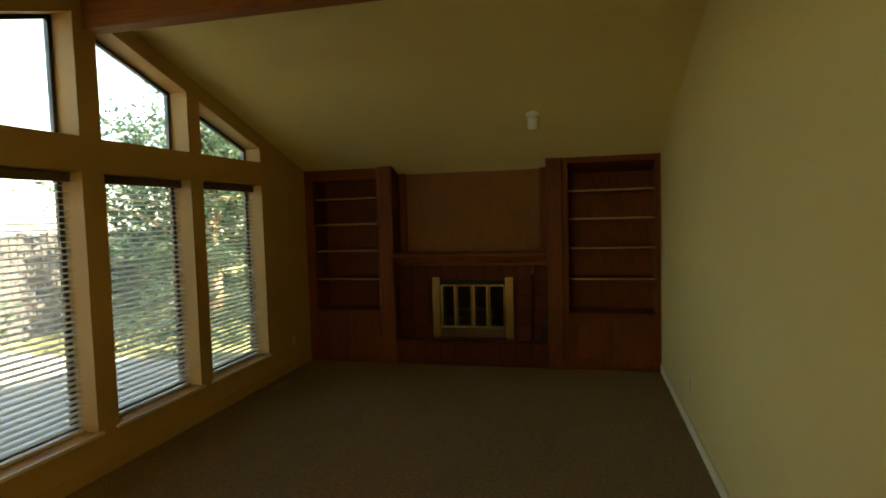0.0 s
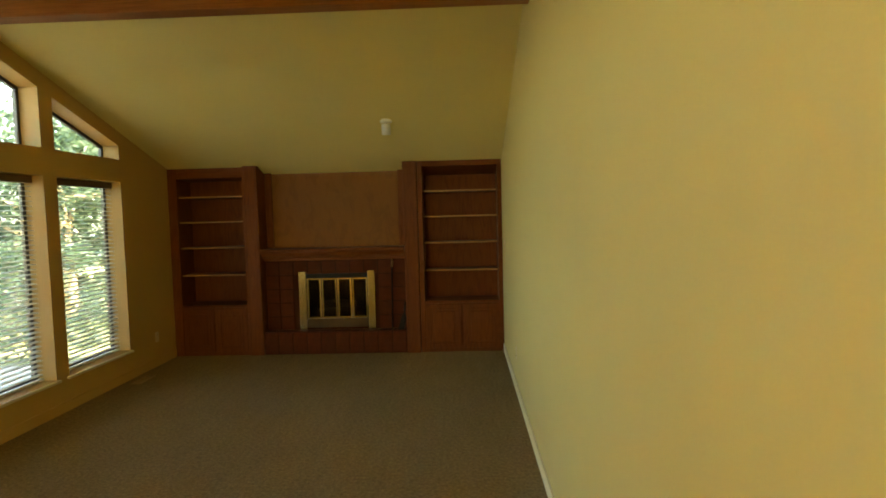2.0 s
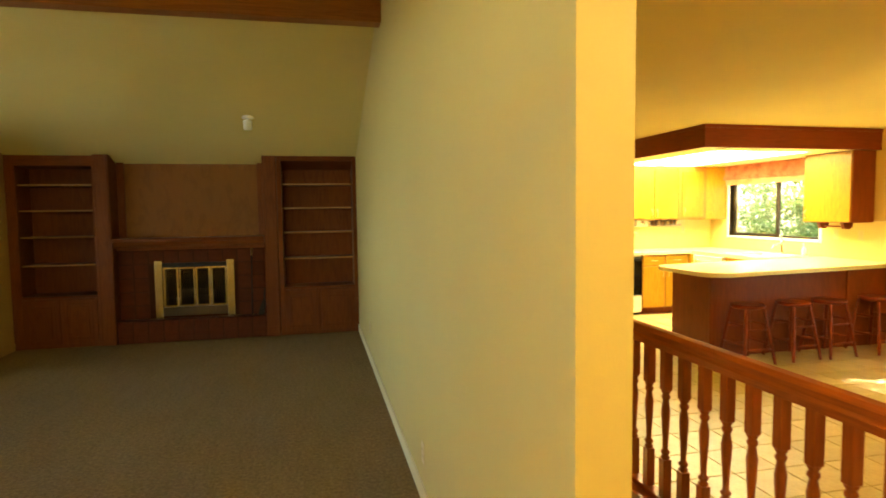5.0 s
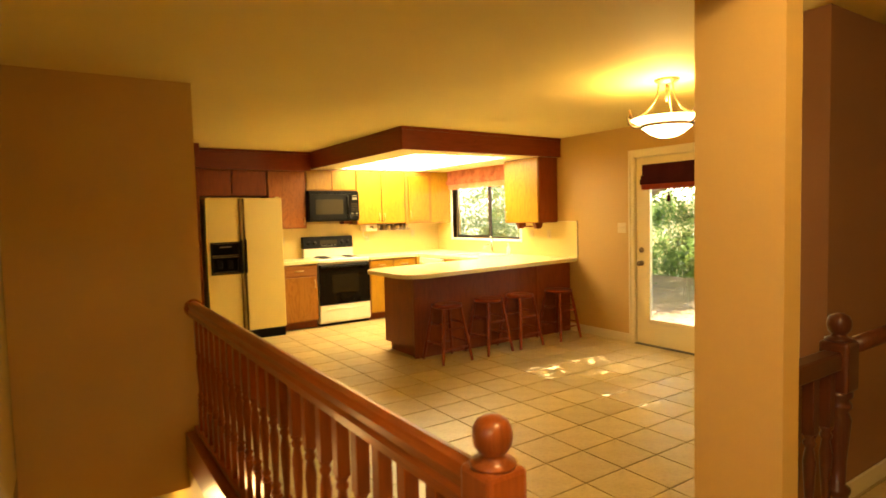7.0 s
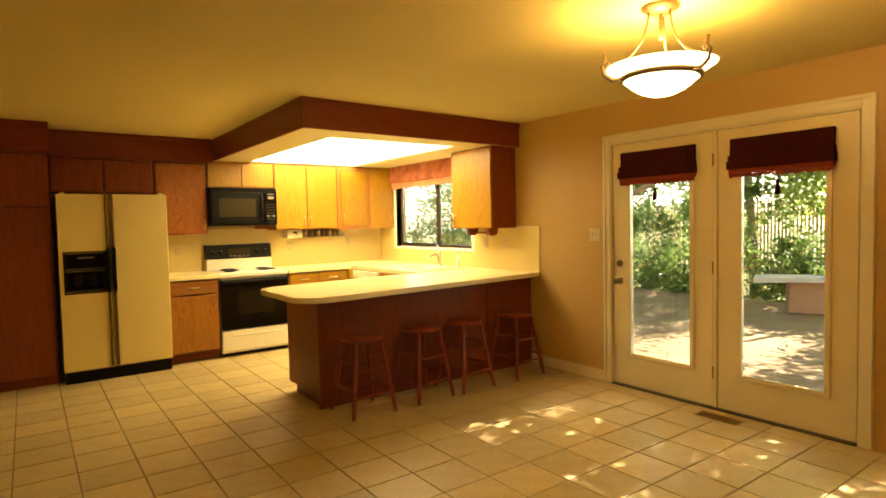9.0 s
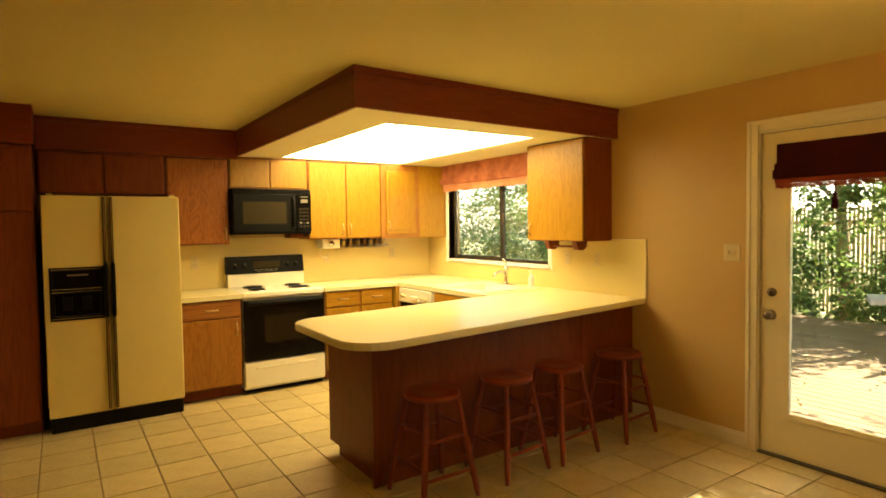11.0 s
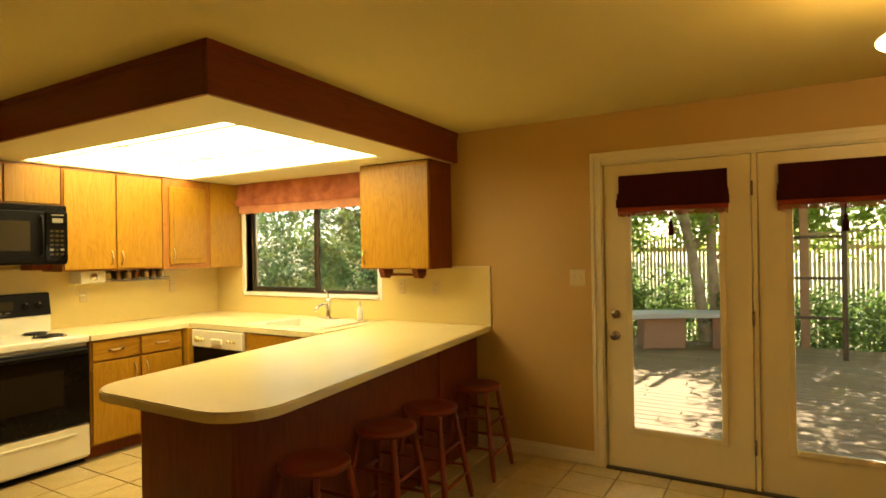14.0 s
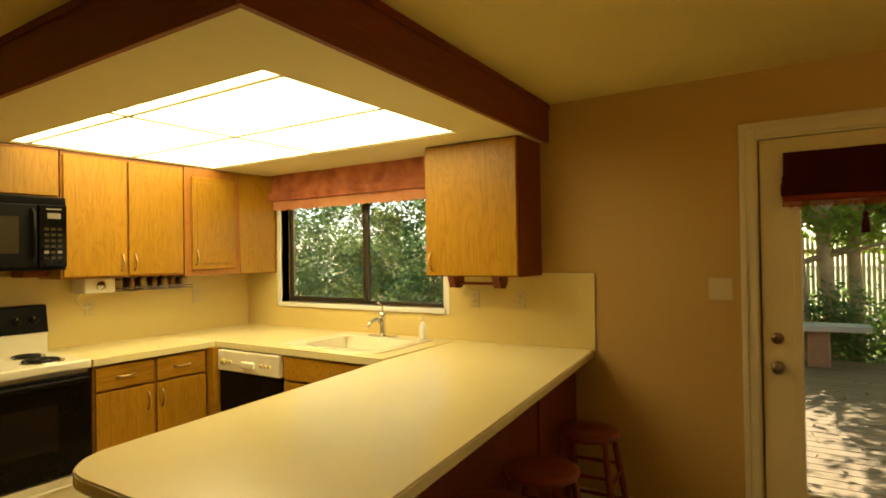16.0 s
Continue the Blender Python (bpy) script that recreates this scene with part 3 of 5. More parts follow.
BRONZE_DARK = plain("dull_bronze", (0.10, 0.06, 0.025), (0.05, 0.03, 0.012), 0.35, 0.0, relief=0.05)
fp = thing("fireplace", (-0.88, 6.5, 0.0), "terracotta tiled fireplace with brass glass doors", "fireplace")
face = part("surround", slab_with_holes(1, 6.50, 6.62, -1.735, -0.025, 0.27, 1.118, [(-1.24, -0.50, 0.40, 0.90)]), MORTAR, fp)
hearth = part("hearth", box(-1.735, -0.025, FY + 0.006, 6.50, 0.0, 0.262), MORTAR, fp)
part("firebox", slab_with_holes(1, 6.74, 6.76, -1.25, -0.49, 0.39, 0.91, []), SOOT_AND_DUCT, fp)
bm = bmesh.new()
add_box(bm, -1.27, -1.24, 6.52, 6.76, 0.39, 0.91), add_box(bm, -0.50, -0.47, 6.52, 6.76, 0.39, 0.91), add_box(bm, -1.27, -0.47, 6.52, 6.76, 0.37, 0.40), add_box(bm, -1.27, -0.47, 6.52, 6.76, 0.90, 0.93)
part("firebox_lining", bm, SOOT_AND_DUCT, fp)
for a, b, c, d in ((-1.335, -1.245, 0.27, 0.985), (-0.495, -0.405, 0.27, 0.985)):
    part("brass_post", box(a, b, 6.475, 6.50, c, d, 0.006), BRASS, fp, "polished brass side frame")
part("brass_rail", box(-1.245, -0.495, 6.478, 6.50, 0.905, 0.955, 0.004), IRON, fp)
part("brass_rail", box(-1.245, -0.495, 6.478, 6.50, 0.30, 0.405, 0.004), BRONZE_DARK, fp)
for k in range(4):
    a = -1.238 + 0.186 * k
    b = a + 0.178
    leaf = part("glass_door", box(a + 0.012, b - 0.012, 6.488, 6.492, 0.42, 0.89), SMOKE, fp)
    bm = bmesh.new()
    w = 0.024 if k in (0, 2) else 0.014
    for p, q, r, s in ((a, a + w, 0.41, 0.90), (b - w, b, 0.41, 0.90), (a + w, b - w, 0.41, 0.43), (a + w, b - w, 0.88, 0.90)):
        add_box(bm, p, q, 6.482, 6.497, r, s, 0.002)
    part("door_frame", bm, BRASS, leaf)
for x in (-0.90, -0.84):
    part("door_pull", lathe([(0.004, 0.0), (0.004, 0.02), (0.011, 0.024), (0.011, 0.034), (0.0, 0.038)], pose(x, 6.482, 0.62, 90), 10), BRASS, fp)
for k, (x, z, l) in enumerate(((-0.95, 0.45, 0.5), (-0.80, 0.47, 0.46), (-0.88, 0.55, 0.42))):
    lg = single("fire_log", tube([(x - l / 2, 6.60 + 0.03 * k, z), (x, 6.605 + 0.03 * k, z + 0.012), (x + l / 2, 6.62 + 0.02 * k, z - 0.004)], [0.05, 0.055, 0.047], 10), LOGS, "charred log lying in the firebox", "log", "logs in the firebox")
for x in (-1.02, -0.70):
    part("grate_bar", box(x, x + 0.02, 6.54, 6.72, 0.40, 0.415), IRON, fp)
ty = thing("poker", (-0.20, 6.47, 0.265), "thin brass-handled poker leaning by the fireplace", "fire tool")
part("shaft", tube([(-0.20, 6.42, 0.262), (-0.19, 6.47, 1.02)], 0.007, 8), IRON, ty)
part("handle", tube([(-0.19, 6.47, 1.02), (-0.188, 6.482, 1.11)], [0.011, 0.013], 8), ANTIQUE, ty)
bw = thing("fireplace_bellows", (-0.08, 6.44, 0.265), "black bellows leaning against the pilaster", "bellows")
part("body", prism([(-0.13, 0.262), (-0.06, 0.262), (-0.03, 0.40), (-0.05, 0.50), (-0.10, 0.38)], 1, 6.40, 6.44), IRON, bw)
part("handle", tube([(-0.05, 6.42, 0.495), (-0.035, 6.42, 0.60)], 0.011, 8), IRON, bw)

# ---- small things in the living room ----
sp = thing("ceiling_spotlight", (-0.07, 5.41, 2.55), "white cylinder spotlight on the sloped ceiling", "ceiling lamp")
zc = roof_z(5.41)
part("base_plate", lathe([(0.06, zc + 0.03), (0.06, zc - 0.012), (0.0, zc - 0.014)], pose(-0.07, 5.41, 0), 18), WHITE, sp)
part("stem", tube([(-0.07, 5.41, zc), (-0.07, 5.39, zc - 0.05)], 0.010), WHITE, sp)
part("can", lathe([(0.0, 0.0), (0.042, 0.0), (0.044, -0.015), (0.044, -0.105), (0.038, -0.107), (0.036, -0.04), (0.0, -0.04)], pose(-0.07, 5.38, zc - 0.03, 6, 0, 0), 18), WHITE, sp)


def register(name_label, x0, x1, y0, y1, material):
    th = thing("floor_register", ((x0 + x1) / 2, (y0 + y1) / 2, 0), name_label, "floor vent")
    bm = bmesh.new()
    for a, b, c, d in ((x0, x1, y0, y0 + 0.012), (x0, x1, y1 - 0.012, y1), (x0, x0 + 0.012, y0, y1), (x1 - 0.012, x1, y0, y1)):
        add_box(bm, a, b, c, d, 0.0, 0.007, 0.002)
    part("frame", bm, material, th)
    # Black sheet paints the shade of an open duct under the slats.
    part("backing", box(x0 + 0.01, x1 - 0.01, y0 + 0.01, y1 - 0.01, 0.0005, 0.002), SOOT_AND_DUCT, th)
    n = int((y1 - y0 - 0.03) / 0.018)
    for k in range(n):
        y = y0 + 0.018 + 0.018 * k
        part("slat", box(x0 + 0.012, x1 - 0.012, y, y + 0.007, 0.002, 0.006), material, th)


register("brown metal floor register in the carpet", -2.73, -2.62, 5.22, 5.52, ANTIQUE)
register("brown metal floor register set in the tiles", 6.63, 6.74, 1.86, 2.16, ANTIQUE)


def wall_plate(x, y, z, w, h, face, label, kind):
    """An outlet or switch plate; face is the axis and sign of its front: '+x', '-x' or '-y'."""
    th = thing("wall_plate", (x, y, z), label, "outlet" if kind == "outlet" else "switch")
    ax, s = (1, -1) if face == "-y" else (0, 1 if face == "+x" else -1)

    def b(du0, du1, dz0, dz1, d0, d1, bev=0.0):
        lo, hi = sorted((s * d0, s * d1))
        if ax == 0:
            return box(x + lo, x + hi, y + du0, y + du1, z + dz0, z + dz1, bev)
        return box(x + du0, x + du1, y + lo, y + hi, z + dz0, z + dz1, bev)
    part("plate", b(-w / 2, w / 2, -h / 2, h / 2, 0.0, 0.006, 0.0025), PLATE, th)
    if kind == "outlet":
        for dz in (-0.02, 0.02):
            so = part("socket", b(-0.015, 0.015, dz - 0.013, dz + 0.013, 0.005, 0.0075, 0.001), PLATE, th)
            for du in (-0.006, 0.006):
                part("slot", b(du - 0.001, du + 0.001, dz - 0.004, dz + 0.006, 0.0076, 0.0082), BLACK, so)
    else:
        n = max(1, round(w / 0.06))
        for k in range(n):
            u = (k - (n - 1) / 2) * 0.046
            part("toggle", b(u - 0.005, u + 0.005, -0.010, 0.013, 0.005, 0.014, 0.001), PLATE, th)


wall_plate(RX, 4.78, 0.36, 0.07, 0.115, "-x", "cream outlet low on the long wall", "outlet")
wall_plate(RX, 5.98, 1.28, 0.07, 0.115, "-x", "cream light switch near the bookcase", "switch")
wall_plate(RX, 1.82, 0.27, 0.07, 0.115, "-x", "cream outlet low on the long wall", "outlet")
wall_plate(LX, 5.95, 0.33, 0.07, 0.115, "+x", "cream outlet beside the window", "outlet")
wall_plate(WX, 3.222, 1.288, 0.115, 0.115, "-x", "cream double switch beside the patio doors", "switch")
wall_plate(WX - 0.012, 4.37, 1.20, 0.07, 0.115, "-x", "cream outlet on the splashback", "outlet")
wall_plate(WX - 0.012, 4.70, 1.20, 0.07, 0.115, "-x", "cream outlet by the kitchen window", "outlet")
wall_plate(4.18, NY - 0.012, 1.17, 0.07, 0.115, "-y", "cream outlet beside the stove", "outlet")
wall_plate(5.52, NY - 0.012, 1.17, 0.07, 0.115, "-y", "cream outlet under the wall cabinet", "outlet")
wall_plate(6.33, NY - 0.012, 1.20, 0.07, 0.115, "-y", "cream outlet near the corner", "outlet")

# ---- stairs and railing ----
structure("stair_wall", box(1.14, 1.272, 0.0, 8.0, -2.6, -0.121), WALL, "tan stairwell wall going down")
structure("stair_wall_1", box(2.205, 2.33, 0.055, 8.0, -2.6, -0.141), WALL, "tan stairwell wall going down")
structure("stair_wall_2", box(1.14, 2.33, 8.0, 8.1, -2.6, -0.2), WALL, "tan wall at the foot of the stairs")
structure("stair_wall_3", box(1.14, 2.33, -0.1, 0.05, -2.6, -0.141), WALL, "tan wall under the landing")
structure("ceiling_lower", box(1.272, 2.2, 3.232, 8.0, -0.32, -0.16), CEIL, "cream ceiling over the lower stairs", "ceiling")
structure("floor_lower", box(1.14, 2.33, -0.1, 8.1, -2.7, -2.6), CARPET, "brown carpet at the foot of the stairs", "floor")
can = thing("recessed_light", (1.75, 3.75, -0.33), "lit round recessed light above the lower stairs", "ceiling lamp")
part("trim_ring", lathe([(0.055, -0.32), (0.085, -0.322), (0.085, -0.328), (0.055, -0.330)], pose(1.75, 3.75, 0), 20), TRIM, can)
part("lens", lathe([(0.0, -0.324), (0.055, -0.324), (0.055, -0.327), (0.0, -0.327)], pose(1.75, 3.75, 0), 20), CANGLOW, can)
st = thing("staircase", (1.74, 0.1, -2.6), "wooden stairs going down to the lower level", "stairs")
for k in range(14):
    y, z = 0.06 + 0.26 * k, -0.18 * (k + 1)
    part("tread", box(1.278, 2.19, y - 0.02, y + 0.26, z - 0.03, z, 0.006), STEPWOOD, st)
    part("riser", box(1.278, 2.19, y + 0.24, y + 0.255, z - 0.18, z - 0.03), STEPWOOD, st)
rl = thing("stair_railing", (2.27, 1.5, 0.0), "red-brown stained wooden railing with turned balusters", "railing")
part("curb", box(2.195, 2.345, -0.075, 3.086, -0.16, 0.07, 0.004), RAILWOOD, rl)
part("shoe_rail", box(2.25, 2.32, -0.076, 3.09, 0.07, 0.10, 0.006), RAILWOOD, rl)
part("hand_rail", prism([(2.285 + u, z) for u, z in ((-0.035, 0.855), (0.035, 0.855), (0.039, 0.885), (0.032, 0.90), (0.035, 0.925), (0.022, 0.945), (0.0, 0.952), (-0.022, 0.945), (-0.035, 0.925), (-0.032, 0.90), (-0.039, 0.885))], 1, -0.078, 3.075), RAILWOOD, rl)
part("rosette", lathe([(0.0, -0.02), (0.055, -0.02), (0.06, -0.01), (0.06, 0.0)], pose(2.285, 3.09, 0.905, 90), 18), RAILWOOD, rl)
bal_top = [(0.0145, 0.0), (0.0145, 0.001), (0.020, 0.012), (0.012, 0.022), (0.019, 0.034), (0.019, 0.042), (0.011, 0.052), (0.012, 0.10), (0.017, 0.20), (0.019, 0.25), (0.012, 0.30), (0.018, 0.312), (0.018, 0.322), (0.013, 0.332), (0.020, 0.345), (0.020, 0.352)]
me = None
for k in range(21):
    y = 0.082 + 0.1445 * k
    if me is None:
        bm = bmesh.new()
        add_box(bm, 2.263, 2.307, 0.060, 0.104, 0.10, 0.30, 0.003)
        add_box(bm, 2.263, 2.307, 0.060, 0.104, 0.65, 0.856, 0.003)
        add_lathe(bm, [(r * 1.2, z + 0.299) for r, z in bal_top], pose(2.285, 0.082, 0), 10)
        me = mesh_of("baluster", bm, TURNED)
    ob = new("baluster", me)
    ob.location.y = 0.1445 * k
    hang(ob, rl)


def newel(name_parent, x, y, z0=0.0, stain=TURNED):
    n = part("newel_post", add_box(bmesh.new(), x - 0.052, x + 0.052, y - 0.052, y + 0.052, z0 + 0.77, z0 + 0.965, 0.012), stain, name_parent)
    part("foot_block", box(x - 0.052, x + 0.052, y - 0.052, y + 0.052, z0, z0 + 0.32, 0.006), stain, n)
    part("turning", lathe([(0.045, 0.32), (0.05, 0.335), (0.035, 0.35), (0.046, 0.37), (0.046, 0.385), (0.028, 0.40), (0.032, 0.50), (0.043, 0.62), (0.046, 0.66), (0.034, 0.69), (0.046, 0.705), (0.046, 0.72), (0.036, 0.735), (0.05, 0.75), (0.048, 0.771)], pose(x, y, z0), 16), stain, n)
    part("ball_finial", lathe([(0.048, 0.964), (0.05, 0.972), (0.030, 0.980), (0.024, 0.988), (0.030, 0.993), (0.040, 1.008), (0.043, 1.028), (0.041, 1.045), (0.033, 1.060), (0.018, 1.069), (0.0, 1.071)], pose(x, y, z0), 18), stain, n)


newel(rl, 2.29, -0.128)

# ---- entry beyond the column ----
# Dome fixtures added to go with the two unseen lamps.
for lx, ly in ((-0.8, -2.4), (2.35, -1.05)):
    el = thing("ceiling_lamp", (lx, ly, 2.4), "unseen dome lamp added to light the entry", "ceiling lamp", "entry ceiling lamps")
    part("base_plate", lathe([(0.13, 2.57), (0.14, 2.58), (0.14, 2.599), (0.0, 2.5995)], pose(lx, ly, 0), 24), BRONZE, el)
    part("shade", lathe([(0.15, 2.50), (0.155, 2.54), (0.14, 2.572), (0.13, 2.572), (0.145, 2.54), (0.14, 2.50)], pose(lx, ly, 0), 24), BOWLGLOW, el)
# Dim light on the entry wall is put into this darker brown.
DIM_BROWN = plain("dimmed_brown", (0.26, 0.12, 0.05), (0.22, 0.10, 0.04), 0.6, fine=120, coarse=0.9, relief=0.16)
structure("wall_entry", box(4.55, WX, 0.18, 0.30, 0.0, 2.6), DIM_BROWN, "entry wall with its dimness put into a dark brown")
structure("baseboard_4", box(4.55, WX, 0.166, 0.18, 0.0, 0.09, 0.004), TRIM, "cream baseboard beside the front stairs", "baseboard")
r2 = thing("entry_railing", (4.04, -0.04, 0.0), "stair rail with ball newel, dim light put into its stain", "railing")
newel(r2, 4.04, -0.072, stain=DIM_STAIN)
part("hand_rail", box(3.30, 3.99, -0.107, -0.037, 0.86, 0.93, 0.01), DIM_STAIN, r2)
part("hand_rail", tube([(4.08, -0.08, 0.93), (4.2, -0.13, 0.96), (4.52, -0.28, 1.06)], 0.033, 10), DIM_STAIN, r2)
part("base_rail", box(3.30, 3.99, -0.107, -0.037, 0.0, 0.06, 0.004), DIM_STAIN, r2)
dim_me = me.copy()
dim_me.materials[0] = DIM_STAIN
for k in range(5):
    ob = new("baluster", dim_me)
    ob.location = (3.42 + 0.13 * k - 2.285, -0.072 - 0.082, 0.0)
    hang(ob, r2)
sg = thing("window_4", (WX, 0.8, 0.45), "tall narrow window with coloured glass", "window", kind="structure")
part("window_frame", slab_with_holes(0, WX + 0.06, WX + 0.10, 0.50, 1.04, 0.45, 2.07, [(0.54, 1.0, 0.49, 2.03)]), TRIM, sg)
for k in range(4):
    part("pane", box(WX + 0.075, WX + 0.081, 0.54, 1.0, 0.49 + 0.385 * k, 0.87 + 0.385 * k), STAINED_B if k == 2 else STAINED, sg).visible_shadow = False

# ---- patio doors ----
df = thing("door_frame", (WX, 2.13, 0), "cream painted frame round the patio doors", "door frame", kind="structure")
bm = bmesh.new()
for d, w0, w1 in ((0.012, 0.0, 0.075), (0.020, 0.045, 0.070)):
    add_box(bm, WX - d, WX, 3.05 + w0, 3.05 + w1, 0.0, 2.065 + w1, 0.003)
    add_box(bm, WX - d, WX, 1.22 - w1, 1.22 - w0, 0.0, 2.065 + w1, 0.003)
    add_box(bm, WX - d + 0.0005, WX, 1.22 - w0, 3.05 + w0, 2.065 + w0, 2.065 + w1, 0.003)
part("casing", bm, TRIM, df)
bm = bmesh.new()
add_box(bm, WX + 0.002, WX + 0.148, 3.042, 3.058, 0.0, 2.068), add_box(bm, WX + 0.002, WX + 0.148, 1.212, 1.228, 0.0, 2.068), add_box(bm, WX + 0.002, WX + 0.148, 1.228, 3.042, 2.052, 2.068)
part("jamb", bm, TRIM, df)
part("threshold", box(WX - 0.02, WX + 0.15, 1.228, 3.042, -0.01, 0.012, 0.004), DARKALU, df)
part("astragal", box(WX + 0.058, WX + 0.075, 2.10, 2.165, 0.012, 2.052, 0.003), DOORPAINT, df)
bm = bmesh.new()
add_box(bm, WX + 0.058, WX + 0.075, 1.2285, 1.25, 0.0125, 2.051), add_box(bm, WX + 0.058, WX + 0.075, 3.02, 3.0415, 0.0125, 2.051), add_box(bm, WX + 0.058, WX + 0.075, 1.25, 3.02, 2.03, 2.0515)
# Stop coloured dark to draw the shadow line in the door gaps.
part("door_stop", bm, DARKALU, df)
part("mullion", box(WX + 0.004, WX + 0.05, 2.118, 2.146, 0.012, 2.052, 0.003), DOORPAINT, df)


def patio_door(i, y0, y1, knobs):
    d = thing("door_%d" % i, (WX + 0.04, (y0 + y1) / 2, 0.012), "cream full-glass patio door, closed, with gathered shade", "door", kind="structure")
    g0, g1 = y0 + 0.165, y1 - 0.165
    part("door_leaf", slab_with_holes(0, WX + 0.012, WX + 0.056, y0, y1, 0.014, 2.048, [(g0, g1, 0.28, 1.90)]), DOORPAINT, d)
    bm = bmesh.new()
    for a, b, c, e in ((g0 - 0.025, g0 + 0.012, 0.255, 1.925), (g1 - 0.012, g1 + 0.025, 0.255, 1.925), (g0 + 0.012, g1 - 0.012, 0.255, 0.292), (g0 + 0.012, g1 - 0.012, 1.888, 1.925)):
        add_box(bm, WX + 0.0, WX + 0.014, a, b, c, e, 0.005)
    part("glazing_bead", bm, DOORPAINT, d)
    part("pane", box(WX + 0.030, WX + 0.036, g0 + 0.002, g1 - 0.002, 0.282, 1.898), GLASS, d).visible_shadow = False
    if knobs:
        for z, big in ((1.045, False), (0.90, True)):
            y = y1 - 0.065
            prof = [(0.031, 0.0), (0.031, 0.006), (0.024, 0.010), (0.012, 0.014), (0.012, 0.034), (0.026, 0.042), (0.028, 0.055), (0.020, 0.066), (0.0, 0.069)] if big else [(0.030, 0.0), (0.030, 0.008), (0.024, 0.014), (0.022, 0.018), (0.0, 0.019)]
            kn = part("door_knob" if big else "deadbolt", lathe(prof, pose(WX + 0.012, y, z, 0, -90, 0), 18), NICKEL, d)
            if not big:
                part("thumb_turn", box(WX - 0.022, WX - 0.004, y - 0.004, y + 0.004, z - 0.014, z + 0.014, 0.002), NICKEL, kn)
        for z in (0.27, 1.05, 1.84):
            part("hinge", tube([(WX + 0.006, y0 - 0.006, z - 0.045), (WX + 0.006, y0 - 0.006, z + 0.045)], 0.007, 8), NICKEL, d)
    sh = thing("door_shade", (WX - 0.02, (y0 + y1) / 2, 1.75), "burgundy cloth roman shade gathered up with red fringe", "shade", "patio door shades")
    a, b = y0 + 0.125, y1 - 0.105
    for z0, z1, dd, sx in ((1.78, 1.968, 0.030, 0.0), (1.765, 1.85, 0.046, 0.006), (1.755, 1.81, 0.058, 0.010)):
        n = 12
        pts = [(WX - dd + 0.006 * math.sin(k * 1.3 + z0 * 9), a - sx + (b - a + 2 * sx) * k / n) for k in range(n + 1)]
        poly = [*pts, (WX + 0.004, b + sx), (WX + 0.004, a - sx)]
        part("cloth_fold", prism(poly, 2, z0, z1), BURGUNDY, sh)
    part("band", box(WX - 0.045, WX + 0.002, a - 0.004, b + 0.004, 1.728, 1.757, 0.004), FRINGE, sh)
    bm = bmesh.new()
    rnd = random.Random(i)
    n = 64
    for k in range(n):
        y = a + (b - a) * k / (n - 1)
        add_box(bm, WX - 0.032, WX - 0.026, y - 0.0035, y + 0.0035, 1.692 + rnd.uniform(0, 0.012), 1.73)
    part("fringe", bm, FRINGE, sh, "frayed red fringe")
    ym = (a + b) / 2
    part("tassel", lathe([(0.003, 0.15), (0.003, 0.10), (0.011, 0.092), (0.012, 0.08), (0.007, 0.072), (0.015, 0.06), (0.019, 0.0), (0.0, 0.0)], pose(WX - 0.03, ym, 1.565), 10), BURGUNDY, sh)


patio_door(1, 2.152, 3.033, True)
patio_door(2, 1.237, 2.112, False)

# ---- kitchen window and shade ----
kw = thing("window_5", (WX + 0.05, 5.76, 1.12), "sliding kitchen window in dark aluminium frame", "window", kind="structure")
bm = bmesh.new()
y0, y1, z0, z1 = 4.95, 6.57, 1.12, 1.98
for a, b, c, d in ((y0, y1, z0, z0 + 0.026), (y0, y1, z1 - 0.026, z1), (y0, y0 + 0.024, z0, z1), (y1 - 0.024, y1, z0, z1), (5.69, 5.725, z0, z1)):
    add_box(bm, WX + 0.08, WX + 0.108, a, b, c, d, 0.003)
part("window_frame", bm, DARKALU, kw)
bm = bmesh.new()
for a, b, c, d in ((5.725, 6.546, 1.146, 1.164), (5.725, 6.546, 1.93, 1.95), (5.725, 5.742, 1.164, 1.93), (6.53, 6.546, 1.164, 1.93)):
    add_box(bm, WX + 0.074, WX + 0.092, a, b, c, d, 0.002)
part("sash", bm, DARKALU, kw)
part("pane", box(WX + 0.083, WX + 0.087, 5.75, 6.52, 1.17, 1.93), GLASS, kw).visible_shadow = False
part("pane", box(WX + 0.100, WX + 0.104, 4.97, 5.70, 1.14, 1.96), GLASS, kw).visible_shadow = False
bm = bmesh.new()
add_box(bm, WX - 0.012, WX + 0.08, 6.57, 6.615, 1.08, 2.02, 0.003), add_box(bm, WX - 0.012, WX + 0.08, 4.905, 4.95, 1.08, 2.02, 0.003)
part("casing", bm, WHITE, kw)
part("window_sill", box(WX - 0.03, WX + 0.07, 4.93, 6.59, 1.085, 1.12, 0.005), WHITE, kw)

rs = thing("roman_shade", (WX - 0.04, 5.78, 1.9), "gathered red floral roman shade over the sink window", "shade")
a, b = 4.90, 6.69


def folds(z0, z1, dep, ph):
    bm = bmesh.new()
    n = 20
    pts = [(WX - dep - 0.006 * math.sin(k * 0.9 + ph), a + (b - a) * k / n) for k in range(n + 1)]
    return add_prism(bm, [*pts, (WX - 0.014, b), (WX - 0.014, a)], 2, z0, z1)


